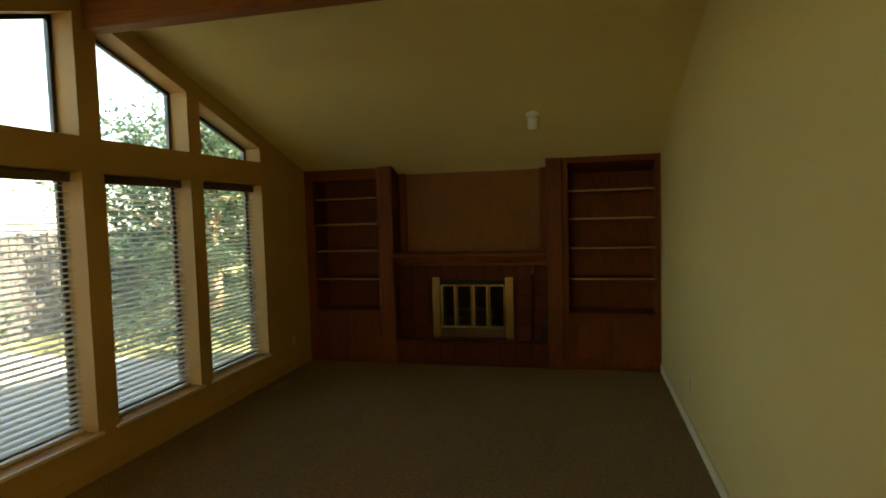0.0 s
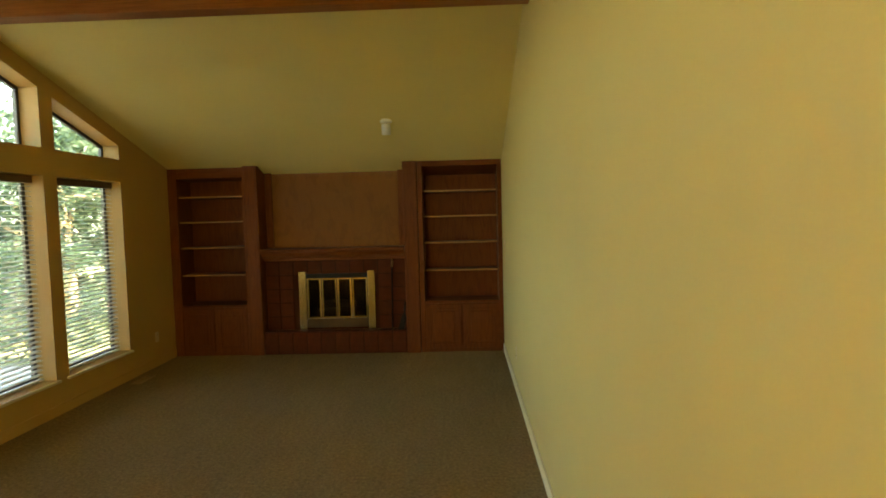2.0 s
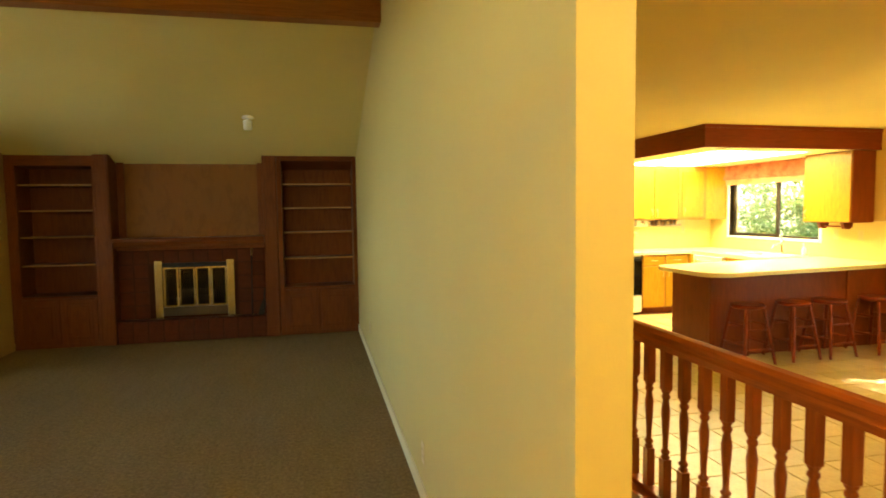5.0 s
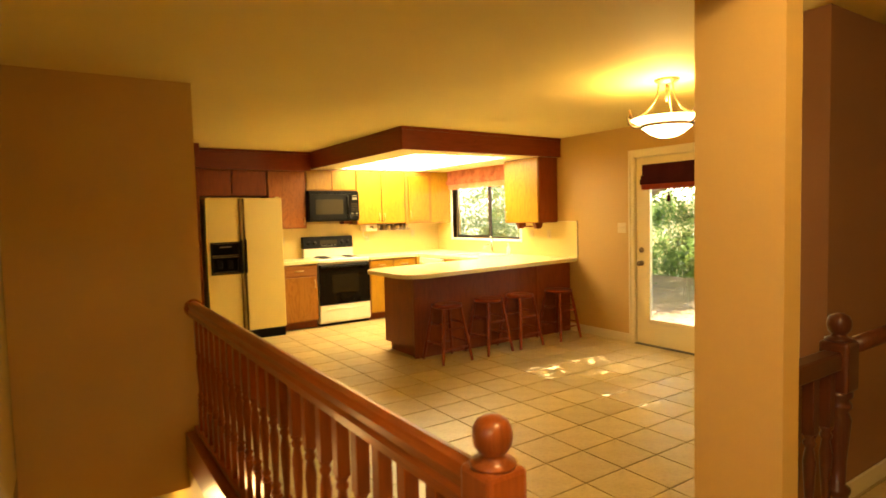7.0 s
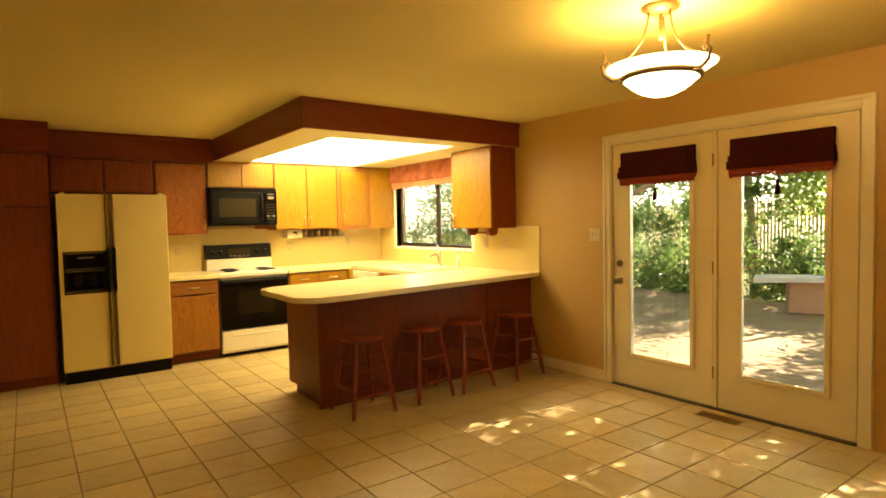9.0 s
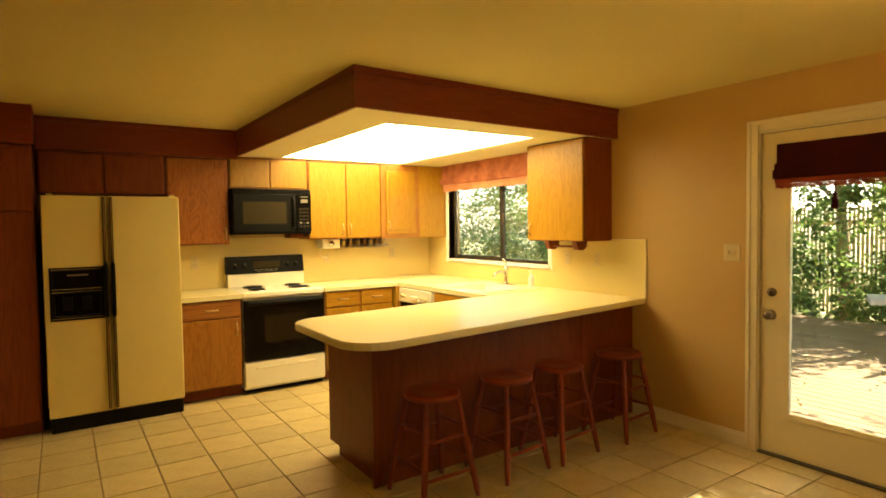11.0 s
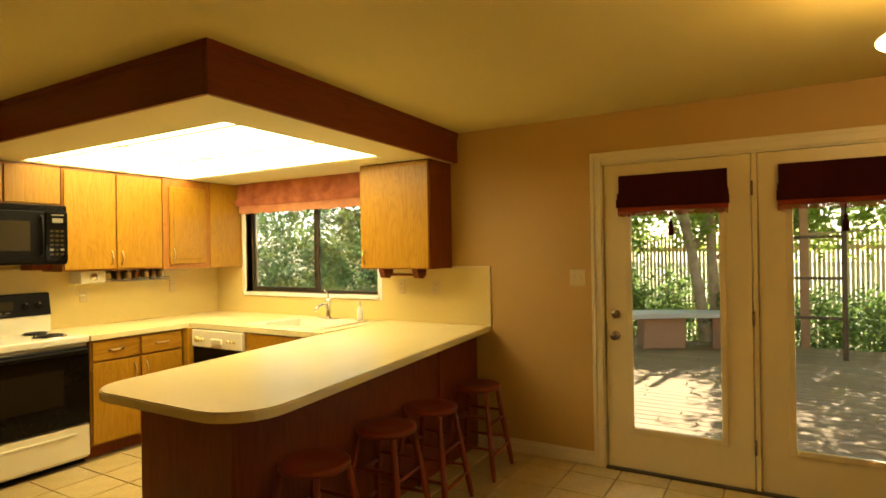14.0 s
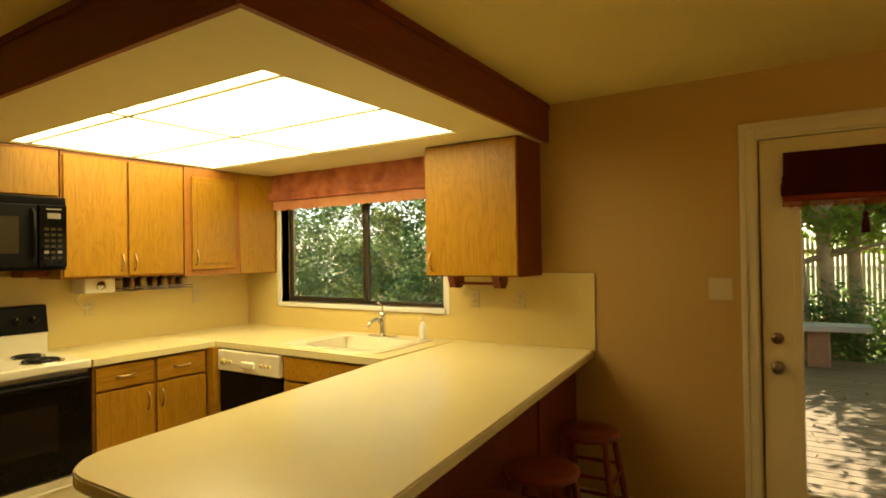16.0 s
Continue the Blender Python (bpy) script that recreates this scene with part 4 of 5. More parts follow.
part("valance", folds(2.015, 2.265, 0.055, 0.3), SHADERED, rs)
part("fold", folds(1.985, 2.02, 0.080, 1.1), SHADERED, rs)
part("fold", folds(1.960, 1.990, 0.070, 2.3), SHADERED, rs)
rnd = random.Random(5)
h0, h1, n = a + 0.10, b - 0.07, 90
hem = [(h0 + (h1 - h0) * k / n, 1.873 + rnd.uniform(0, 0.018)) for k in range(n + 1)]
bm = prism([*hem, (h1, 1.962), (h0, 1.962)], 0, WX - 0.042, WX - 0.034)
part("lower_band", bm, SHADEPALE, rs)
part("hook", tube([(WX - 0.06, 6.70, 2.176), (WX - 0.06, 6.70, 2.15), (WX - 0.05, 6.70, 2.14)], 0.004, 6), IRON, rs)

# ---- soffit with light panel ----
SB = 2.175
bm = slab_with_holes(2, SB, SB + 0.02, 4.541, WX, 4.20, NY, [(4.925, 6.29, 4.485, 6.68)])
add_prism(bm, [(4.541, 4.109), (WX, 4.191), (WX, 4.20), (4.541, 4.20)], 2, SB, SB + 0.02)
structure("soffit", bm, SOFFIT, "cream plaster underside of the dropped soffit", "soffit")
bm = prism([(4.52, 4.085), (WX, 4.165), (WX, 4.19), (4.52, 4.108)], 2, SB - 0.004, CEILING)
add_prism(bm, [(4.511, 4.076), (WX, 4.156), (WX, 4.166), (4.511, 4.085)], 2, CEILING - 0.035, CEILING)
structure("fascia", bm, OAK_DX, "dark red-stained wooden soffit fascia", "fascia")
bm = box(4.518, 4.541, 4.108, 6.66, SB - 0.004, CEILING, 0.003)
add_box(bm, 4.508, 4.518, 4.085, 6.66, CEILING - 0.035, CEILING, 0.004)
structure("fascia_1", bm, OAK_DY, "dark red-stained wooden soffit fascia", "fascia")
bm = box(2.98, 4.518, 6.655, 6.678, 2.145, CEILING, 0.003)
add_box(bm, 2.98, 4.499, 6.636, 6.655, CEILING - 0.035, CEILING, 0.004)
structure("fascia_2", bm, OAK_DX, "dark red-stained wooden fascia over the cabinets", "fascia")
bm = box(2.0, 2.98, 6.20, 6.222, 2.125, CEILING, 0.003)
add_box(bm, 2.957, 2.98, 6.222, 6.655, 2.125, CEILING, 0.003)
structure("fascia_3", bm, OAK_DX, "dark red-stained wooden fascia over the pantry", "fascia")
lp = thing("ceiling_light_panel", (5.64, 5.6, SB), "lit fluorescent ceiling panel with translucent lenses in a grid", "ceiling lamp")
xs, ys = [4.93, 5.03, 5.64, 6.285], [4.49, 5.58, 6.675]
for i in range(3):
    for j in range(2):
        part("diffuser", box(xs[i] + 0.006, xs[i + 1] - 0.006, ys[j] + 0.006, ys[j + 1] - 0.006, SB + 0.012, SB + 0.018), PANELGLOW, lp)
bm = bmesh.new()
for x in xs:
    add_box(bm, x - 0.007, x + 0.007, 4.487, 6.678, SB + 0.004, SB + 0.011)
for y in ys:
    add_box(bm, 4.927, 6.288, y - 0.007, y + 0.007, SB + 0.0042, SB + 0.0108)
part("grid", bm, GRIDMETAL, lp)

# ---- wall cabinets ----


def pull(x, y, z, face, parent, upright=True):
    """A small curved antique handle; face '-y' or '-x'."""
    h = 0.052
    pts = []
    for k in range(9):
        u = -h + 2 * h * k / 8
        d = 0.024 * math.sin(math.pi * k / 8) ** 0.6 if 0 < k < 8 else 0.0
        pts.append((u, d))
    def at(u, d):
        if face == "-y":
            return (x, y - d, z + u) if upright else (x + u, y - d, z)
        return (x - d, y, z + u) if upright else (x - d, y + u, z)
    hd = part("handle", tube([at(u, d) for u, d in pts], [0.008, 0.006, 0.0055, 0.006, 0.0085, 0.006, 0.0055, 0.006, 0.008], 8), HANDLEBRASS, parent, "antique brass handle")
    for u in (-h, h):
        p = at(u, 0.0)
        part("rosette", lathe([(0.009, 0.0), (0.009, 0.003), (0.004, 0.006), (0.0, 0.006)], pose(*p, 90, 0, 0) if face == "-y" else pose(*p, 0, -90, 0), 10), ANTIQUE, hd)


HANDLEBRASS = plain("handle_brass", (0.60, 0.43, 0.20), (0.45, 0.30, 0.12), 0.3, 0.9, relief=0.05)
OAK_B = wood("brown_oak", (0.31, 0.105, 0.023), (0.15, 0.040, 0.008), 2, 0.4, 1.0, 0.08, 0.25, 2.1, 24.0)
OAK_M = wood("mid_oak", (0.39, 0.165, 0.034), (0.22, 0.078, 0.014), 2, 0.35, 0.75, 0.12, 0.22, 2.4, 15.0)


def slab_door(x0, x1, z0, z1, y, parent, material, handle=None):
    d = part("door", box(x0, x1, y - 0.019, y, z0, z1, 0.004), material, parent)
    if handle:
        pull(handle[0], y - 0.019, handle[1], "-y", d, handle[2] if len(handle) > 2 else True)
    return d


def slab_door_x(y0, y1, z0, z1, x, parent, material, handle=None):
    d = part("door", box(x - 0.019, x, y0, y1, z0, z1, 0.004), material, parent)
    if handle:
        pull(x - 0.019, handle[0], handle[1], "-x", d, handle[2] if len(handle) > 2 else True)
    return d


UF = 6.69


def wall_cabinet(x0, x1, z0, z1, doors, material, label, front=UF):
    c = thing("wall_cabinet", ((x0 + x1) / 2, (front + NY) / 2, z0), label, "cabinet", "kitchen wall cabinets")
    part("body", box(x0 + 0.001, x1 - 0.001, front, NY - 0.002, z0, z1, 0.002), OAK_M if material is OAK else OAK_D, c)
    for d in doors:
        slab_door(d[0], d[1], z0 + 0.012, z1 - 0.02, front, c, material, d[2] if len(d) > 2 else None)
    return c


wall_cabinet(2.985, 3.90, 1.80, 2.145, [(2.995, 3.425), (3.445, 3.885)], OAK_D, "red-stained oak cabinet with two doors over the refrigerator")
wall_cabinet(3.905, 4.44, 1.35, 2.145, [(3.92, 4.425, (4.40, 1.45))], OAK_B, "brown-stained oak wall cabinet with one door")
wall_cabinet(4.445, 5.205, 1.872, 2.17, [(4.455, 4.82), (4.832, 5.195)], OAK, "honey oak cabinet with two short doors over the microwave")
wall_cabinet(5.21, 6.03, 1.375, 2.17, [(5.222, 5.61, (5.575, 1.475)), (5.624, 6.018, (5.66, 1.475))], OAK, "honey oak wall cabinet with two doors")
cc = thing("wall_cabinet", (6.27, 6.85, 1.375), "honey oak corner cabinet with a framed door and plain end panel", "cabinet", "kitchen wall cabinets")
part("body", prism([(6.035, 6.685), (6.52, 6.665), (WX - 0.013, 6.64), (WX - 0.013, NY - 0.002), (6.035, NY - 0.002)], 2, 1.365, 2.17), OAK_M, cc)
part("end_panel", prism([(6.50, 6.655), (WX - 0.014, 6.63), (WX - 0.014, 6.638), (6.50, 6.664)], 2, 1.366, 2.17), OAK, cc)
d = slab_door(6.085, 6.455, 1.41, 2.10, 6.676, cc, OAK, (6.115, 1.50))
part("raised_panel", box(6.12, 6.42, 6.652, 6.658, 1.45, 2.06, 0.004), OAK, d)
ec = thing("wall_cabinet", (6.69, 4.54, 1.36), "honey oak wall cabinet, shade of its side put into darker red", "cabinet", "kitchen wall cabinets")
# Body in darker red wood, so the side's shade sits in its colour.
part("body", box(6.535, WX - 0.002, 4.225, 4.875, 1.355, 2.174, 0.003), OAK_D, ec)
slab_door_x(4.235, 4.868, 1.362, 2.165, 6.535, ec, OAK, (4.83, 1.45))
hb = thing("paper_towel_holder", (6.70, 4.60, 1.30), "red-brown wooden paper towel holder under the cabinet", "towel holder")
for y in (4.44, 4.76):
    part("bracket", prism([(6.63, 1.354), (6.77, 1.354), (6.76, 1.30), (6.72, 1.275), (6.66, 1.28)], 1, y - 0.024, y + 0.024), OAK_D, hb)
part("dowel", tube([(6.70, 4.44, 1.305), (6.70, 4.76, 1.305)], 0.009, 8), OAK_D, hb)

pc = thing("pantry_cabinet", (2.6, 6.6, 0), "tall red-stained oak pantry cabinet beside the refrigerator", "cabinet")
part("body", box(2.0, 2.965, 6.235, NY - 0.002, 0.09, 2.125, 0.003), OAK_D, pc)
part("toe_kick", box(2.0, 2.965, 6.29, 6.95, 0.0, 0.09), OAK_D, pc)
for a, b in ((2.03, 2.49), (2.505, 2.955)):
    slab_door(a, b, 0.10, 1.63, 6.235, pc, OAK_D)
    slab_door(a, b, 1.645, 2.11, 6.235, pc, OAK_D)

# ---- base cabinets and worktop ----
BF = 6.375


def base_cabinet(x0, x1, n, material, label):
    c = thing("base_cabinet", ((x0 + x1) / 2, 6.7, 0), label, "cabinet", "kitchen base cabinets")
    part("body", box(x0, x1, BF, NY - 0.002, 0.09, 0.872, 0.002), OAK_DK if material is OAK_M else OAK_M, c)
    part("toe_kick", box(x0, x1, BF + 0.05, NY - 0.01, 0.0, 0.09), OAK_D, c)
    w = (x1 - x0) / n
    for k in range(n):
        a, b = x0 + w * k + 0.012, x0 + w * (k + 1) - 0.012
        dr = part("drawer", box(a, b, BF - 0.019, BF, 0.715, 0.855, 0.004), OAK_X if material is OAK else OAK_DM, c)
        pull((a + b) / 2, BF - 0.019, 0.785, "-y", dr, False)
        hx = b - 0.035 if k == 0 else a + 0.035
        slab_door(a, b, 0.105, 0.70, BF, c, material, (hx, 0.60))


OAK_DK = wood("dark_frame_oak", (0.26, 0.09, 0.025), (0.15, 0.045, 0.012), 2)
OAK_DM = wood("mid_oak_drawer", (0.38, 0.16, 0.045), (0.22, 0.075, 0.02), 0)
base_cabinet(3.935, 4.445, 1, OAK_M, "brown oak base cabinet with one drawer and door")
base_cabinet(5.235, 5.985, 2, OAK, "honey oak base cabinet with two drawers and two doors")
sc = thing("base_cabinet", (6.45, 5.3, 0), "honey oak sink cabinet in the corner run", "cabinet", "kitchen base cabinets")
part("body", box(6.06, WX - 0.002, 4.72, 5.665, 0.09, 0.78, 0.002), OAK, sc)
part("front_rail", box(6.06, 6.09, 4.845, 5.665, 0.781, 0.871), OAK, sc)
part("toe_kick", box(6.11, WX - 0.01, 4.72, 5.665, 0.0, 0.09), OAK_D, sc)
for a, b in ((4.88, 5.26), (5.275, 5.655)):
    slab_door_x(a, b, 0.105, 0.70, 6.06, sc, OAK, (5.22 if a < 5 else 5.31, 0.60))
part("false_drawer", box(6.041, 6.06, 4.88, 5.655, 0.715, 0.86, 0.004), OAK_X, sc)
part("corner_filler", box(5.99, 6.06, 6.30, BF - 0.001, 0.09, 0.872), OAK, sc)

dw = thing("dishwasher", (6.4, 5.98, 0), "cream and black dishwasher under the worktop", "dishwasher")
part("body", box(6.065, 6.80, 5.672, 6.295, 0.10, 0.868), BLACK, dw)
cp = part("control_panel", box(6.02, 6.066, 5.675, 6.292, 0.72, 0.862, 0.008), WHITEENAMEL, dw, "cream control panel")
part("latch", box(6.0, 6.022, 5.90, 6.03, 0.755, 0.80, 0.008), WHITEENAMEL, cp)
for y in (5.76, 5.80, 5.84, 6.15, 6.19):
    part("button", lathe([(0.012, 0.0), (0.012, 0.008), (0.0, 0.009)], pose(6.02, y, 0.785, 0, -90, 0), 12), ALMOND, cp)
part("dial", lathe([(0.022, 0.0), (0.02, 0.014), (0.0, 0.015)], pose(6.02, 6.225, 0.785, 0, -90, 0), 16), ALMOND, cp)
part("door_panel", box(6.035, 6.066, 5.678, 6.289, 0.16, 0.715, 0.004), BLACKGLASS, dw)
part("kick_plate", box(6.09, 6.11, 5.68, 6.29, 0.0, 0.15), BLACK, dw)

# worktop: one continuous slab with a rounded bar end and a sink opening


def worktop():
    def arc(cx, cy, r, a0, a1, n=8):
        return [(cx + r * math.cos(radians(a0 + (a1 - a0) * k / n)), cy + r * math.sin(radians(a0 + (a1 - a0) * k / n))) for k in range(n + 1)]
    bar = [(WX - 0.002, 3.905), (WX - 0.002, 4.84), (6.03, 4.815), *arc(4.48, 4.45, 0.20, 96, 180), *arc(4.50, 3.87, 0.22, 180, 276)]
    bm = prism(bar, 2, 0.872, 0.914)
    es = [e for e in bm.edges if abs(e.verts[0].co.z - e.verts[1].co.z) < 1e-6]
    bmesh.ops.bevel(bm, geom=es, offset=0.006, segments=2, affect="EDGES")
    return bm


wt = thing("worktop", (6.0, 5.3, 0.872), "pale cream laminate worktop with rounded bar end", "worktop")
part("bar_top", worktop(), LAMINATE, wt)
part("sink_run", slab_with_holes(2, 0.872, 0.914, 6.032, WX - 0.002, 4.842, NY - 0.002, [(6.185, 6.635, 5.02, 5.662)]), LAMINATE, wt)
part("back_run", box(5.226, 6.0295, 6.335, NY - 0.002, 0.872, 0.914, 0.003), LAMINATE, wt)
part("side_run", box(3.925, 4.452, 6.335, NY - 0.002, 0.872, 0.914, 0.003), LAMINATE, wt)
SPL = thing("splashback", (6.5, 6.9, 0.914), "cream laminate splashback with a thin edge strip", "splashback", kind="structure")
part("panel", box(3.93, WX - 0.012, NY - 0.012, NY - 0.001, 0.9145, 1.40), SPLASH, SPL)
part("panel", slab_with_holes(0, WX - 0.012, WX - 0.001, 3.90, NY - 0.012, 0.9145, 1.362, [(4.9, 6.62, 1.08, 2.0)]), SPLASH, SPL)
part("edge_strip", box(WX - 0.014, WX - 0.001, 3.893, 3.90, 0.9145, 1.365), TRIM, SPL)
part("edge_strip", box(WX - 0.014, WX - 0.001, 3.893, 4.22, 1.362, 1.368), TRIM, SPL)

sk = thing("kitchen_sink", (6.41, 5.37, 0.75), "cream enamel drop-in sink", "sink")
bm = slab_with_holes(2, 0.914, 0.922, 6.13, 6.74, 4.96, 5.78, [(6.20, 6.62, 5.04, 5.645)])
bmesh.ops.bevel(bm, geom=[e for e in bm.edges if abs(e.verts[0].co.z - e.verts[1].co.z) > 0.005], offset=0.03, segments=3, affect="EDGES")
part("rim", bm, WHITEENAMEL, sk)
for a, b in ((5.04, 5.645),):
    bm = bmesh.new()
    for c in ((6.19, 6.205, a, b), (6.615, 6.63, a, b), (6.205, 6.615, a - 0.008, a + 0.006), (6.205, 6.615, b - 0.006, b + 0.008)):
        add_box(bm, *c, 0.80, 0.915)
    add_box(bm, 6.19, 6.63, a - 0.008, b + 0.008, 0.785, 0.80)
    part("basin", bm, WHITEENAMEL, sk)
fa = thing("faucet", (6.68, 5.36, 0.922), "chrome single-lever kitchen faucet", "faucet")
part("base_plate", box(6.655, 6.705, 5.24, 5.48, 0.922, 0.932, 0.004), CHROME, fa)
part("column", lathe([(0.026, 0.93), (0.022, 0.95), (0.021, 1.05), (0.025, 1.07), (0.025, 1.09), (0.0, 1.10)], pose(6.68, 5.36, 0), 16), CHROME, fa)
part("spout", tube([(6.67, 5.36, 1.03), (6.62, 5.36, 1.05), (6.55, 5.36, 1.035), (6.52, 5.36, 1.0)], [0.015, 0.014, 0.012, 0.012], 10), CHROME, fa)
part("lever", tube([(6.68, 5.36, 1.09), (6.69, 5.37, 1.14), (6.655, 5.385, 1.165)], [0.010, 0.008, 0.009], 8), CHROME, fa)
so = thing("soap_bottle", (6.70, 5.03, 0.922), "white plastic soap bottle beside the sink", "bottle")
part("bottle", lathe([(0.0, 0.922), (0.024, 0.923), (0.025, 0.93), (0.025, 1.01), (0.012, 1.03), (0.010, 1.04)], pose(6.70, 5.03, 0), 14), WHITE, so)
part("pump", tube([(6.70, 5.03, 1.04), (6.70, 5.03, 1.075), (6.675, 5.03, 1.07)], 0.006, 8), WHITE, so)

# ---- bar ----
br = thing("breakfast_bar", (5.7, 4.3, 0), "red-stained wood panelled breakfast bar base", "counter base")
part("end_panel", box(4.56, 4.575, 4.03, 4.66, 0.09, 0.871, 0.003), OAK_D, br)
part("front_panel", box(4.56, 6.26, 4.012, 4.03, 0.0, 0.871, 0.003), OAK_D, br)
part("front_panel", box(6.285, WX - 0.016, 4.012, 4.03, 0.0, 0.871, 0.003), OAK_D, br)
part("batten", box(6.255, 6.29, 4.002, 4.014, 0.0, 0.871, 0.003), OAK_D, br)
part("corner_bead", box(4.553, 4.577, 4.005, 4.029, 0.0, 0.871, 0.004), OAK_D, br)
part("body", box(4.576, WX - 0.02, 4.031, 4.655, 0.09, 0.87), OAK, br)
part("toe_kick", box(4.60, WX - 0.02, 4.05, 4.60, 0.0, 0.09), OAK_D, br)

# ---- stove ----
DIMMARK = plain("faded_print", (0.22, 0.19, 0.13), None, 0.6, relief=0.0)
sv = thing("stove", (4.84, 6.65, 0), "cream electric range with black glass oven door", "stove")
x0, x1, fy = 4.455, 5.222, 6.36
part("body", box(x0 + 0.004, x1 - 0.004, fy + 0.02, NY - 0.02, 0.03, 0.865, 0.003), WHITEENAMEL, sv)
ck = part("cooktop", box(x0, x1, fy - 0.012, NY - 0.10, 0.866, 0.918, 0.010), WHITEENAMEL, sv)
for bx, by, r in ((4.63, 6.50, 0.075), (4.66, 6.74, 0.095), (5.03, 6.50, 0.095), (5.05, 6.74, 0.075)):
    e = part("burner", lathe([(r + 0.016, 0.918), (r + 0.014, 0.924), (r + 0.004, 0.921), (0.0, 0.9195)], pose(bx, by, 0), 24), CHROME, ck)
    bm = bmesh.new()
    pts = []
    for k in range(64):
        t = k / 63
        rr = 0.014 + (r - 0.014) * t
        pts.append((bx + rr * math.cos(t * 22), by + rr * math.sin(t * 22), 0.929))
    add_tube(bm, pts, 0.006, 6)
    part("coil", bm, IRON, e)
bg = part("backguard", box(x0, x1, NY - 0.11, NY - 0.014, 0.90, 1.05, 0.006), WHITEENAMEL, sv)
ctl = part("control_panel", prism([(6.885, 1.045), (6.985, 1.045), (6.985, 1.215), (6.93, 1.215), (6.912, 1.205)], 0, x0, x1), BLACK, sv, "black control panel")
for kx in (4.53, 4.62, 5.05, 5.14):
    part("knob", lathe([(0.027, 0.0), (0.026, 0.016), (0.020, 0.020), (0.0, 0.021)], pose(kx, 6.898, 1.125, 98, 0, 0), 18), BLACK, ctl)
for kx in (4.53, 4.62, 5.05, 5.14):
    part("knob_mark", box(kx - 0.003, kx + 0.003, 6.872, 6.88, 1.134, 1.146), DIMMARK, ctl)
part("name_bar", box(4.74, 4.93, 6.882, 6.9, 1.064, 1.067), DIMMARK, ctl)
part("clock_display", box(4.70, 4.97, 6.889, 6.902, 1.10, 1.165), GREYGLASS, ctl)
for k in range(5):
    part("button", box(4.72 + 0.05 * k, 4.75 + 0.05 * k, 6.886, 6.898, 1.077, 1.085, 0.001), DIMMARK, ctl)
dr = part("oven_door", box(x0 + 0.006, x1 - 0.006, fy - 0.022, fy + 0.019, 0.29, 0.845, 0.006), BLACKGLASS, sv, "black glass oven door")
part("window", box(4.64, 5.04, fy - 0.024, fy - 0.021, 0.45, 0.70, 0.001), OVENGLASS, dr)
part("handle", box(x0 + 0.03, x1 - 0.03, fy - 0.060, fy - 0.030, 0.80, 0.83, 0.008), BLACK, dr)
for x in (x0 + 0.05, x1 - 0.08):
    part("handle_mount", box(x, x + 0.03, fy - 0.035, fy - 0.02, 0.80, 0.83), BLACK, dr)
bd = part("drawer", box(x0 + 0.006, x1 - 0.006, fy - 0.016, fy + 0.019, 0.05, 0.28, 0.008), WHITEENAMEL, sv)
part("drawer_lip", box(x0 + 0.10, x1 - 0.10, fy - 0.028, fy - 0.014, 0.215, 0.235, 0.005), WHITEENAMEL, bd)
part("foot_skirt", box(x0 + 0.02, x1 - 0.02, fy + 0.03, 6.9, 0.0, 0.05), BLACK, sv)

# ---- microwave ----
mw = thing("microwave", (4.83, 6.8, 1.43), "black over-the-range microwave under the cabinet", "microwave")
x0, x1, my = 4.447, 5.203, 6.60
part("body", box(x0, x1, my, NY - 0.002, 1.435, 1.868, 0.004), BLACK, mw)
md = part("door", box(x0 + 0.003, 5.045, my - 0.02, my - 0.001, 1.455, 1.82, 0.006), BLACK, mw)
part("window", box(x0 + 0.09, 4.95, my - 0.022, my - 0.019, 1.535, 1.745, 0.001), GREYGLASS, md)
part("handle", tube([(5.015, my - 0.018, 1.50), (5.015, my - 0.045, 1.52), (5.015, my - 0.05, 1.64), (5.015, my - 0.045, 1.77), (5.015, my - 0.018, 1.79)], 0.011, 8), BLACK, md)
cp = part("control_panel", box(5.05, x1 - 0.003, my - 0.02, my - 0.001, 1.455, 1.82, 0.004), BLACKGLASS, mw)
part("display", box(5.095, 5.165, my - 0.0225, my - 0.0195, 1.74, 1.772), DIMMARK, cp)
part("name_bar", box(5.09, 5.17, my - 0.0225, my - 0.0195, 1.792, 1.80), DIMMARK, cp)
for r in range(6):
    for c in range(3):
        part("key", box(5.078 + 0.035 * c, 5.102 + 0.035 * c, my - 0.0222, my - 0.0195, 1.50 + 0.034 * r, 1.516 + 0.034 * r), DIMMARK if r == 1 and c != 1 else GREYGLASS, cp)
for k in range(4):
    part("vent_slat", box(x0 + 0.02, x1 - 0.02, my - 0.012, my - 0.001, 1.828 + 0.009 * k, 1.833 + 0.009 * k), BLACK, mw)

# ---- refrigerator ----
fr = thing("refrigerator", (3.44, 6.55, 0), "almond side-by-side refrigerator with black ice dispenser", "refrigerator")
x0, x1, fy = 3.008, 3.925, 6.165
part("body", box(x0 + 0.006, x1 - 0.006, fy + 0.07, NY - 0.03, 0.09, 1.752, 0.006), ALMOND, fr)
part("kick_grille", box(x0 + 0.01, x1 - 0.01, fy + 0.01, fy + 0.08, 0.0, 0.105, 0.004), BLACK, fr)
sx = 3.42
fl = part("freezer_door", slab_with_holes(1, fy, fy + 0.064, x0, sx - 0.004, 0.115, 1.757, [(3.05, 3.372, 0.843, 1.213)]), ALMOND, fr)
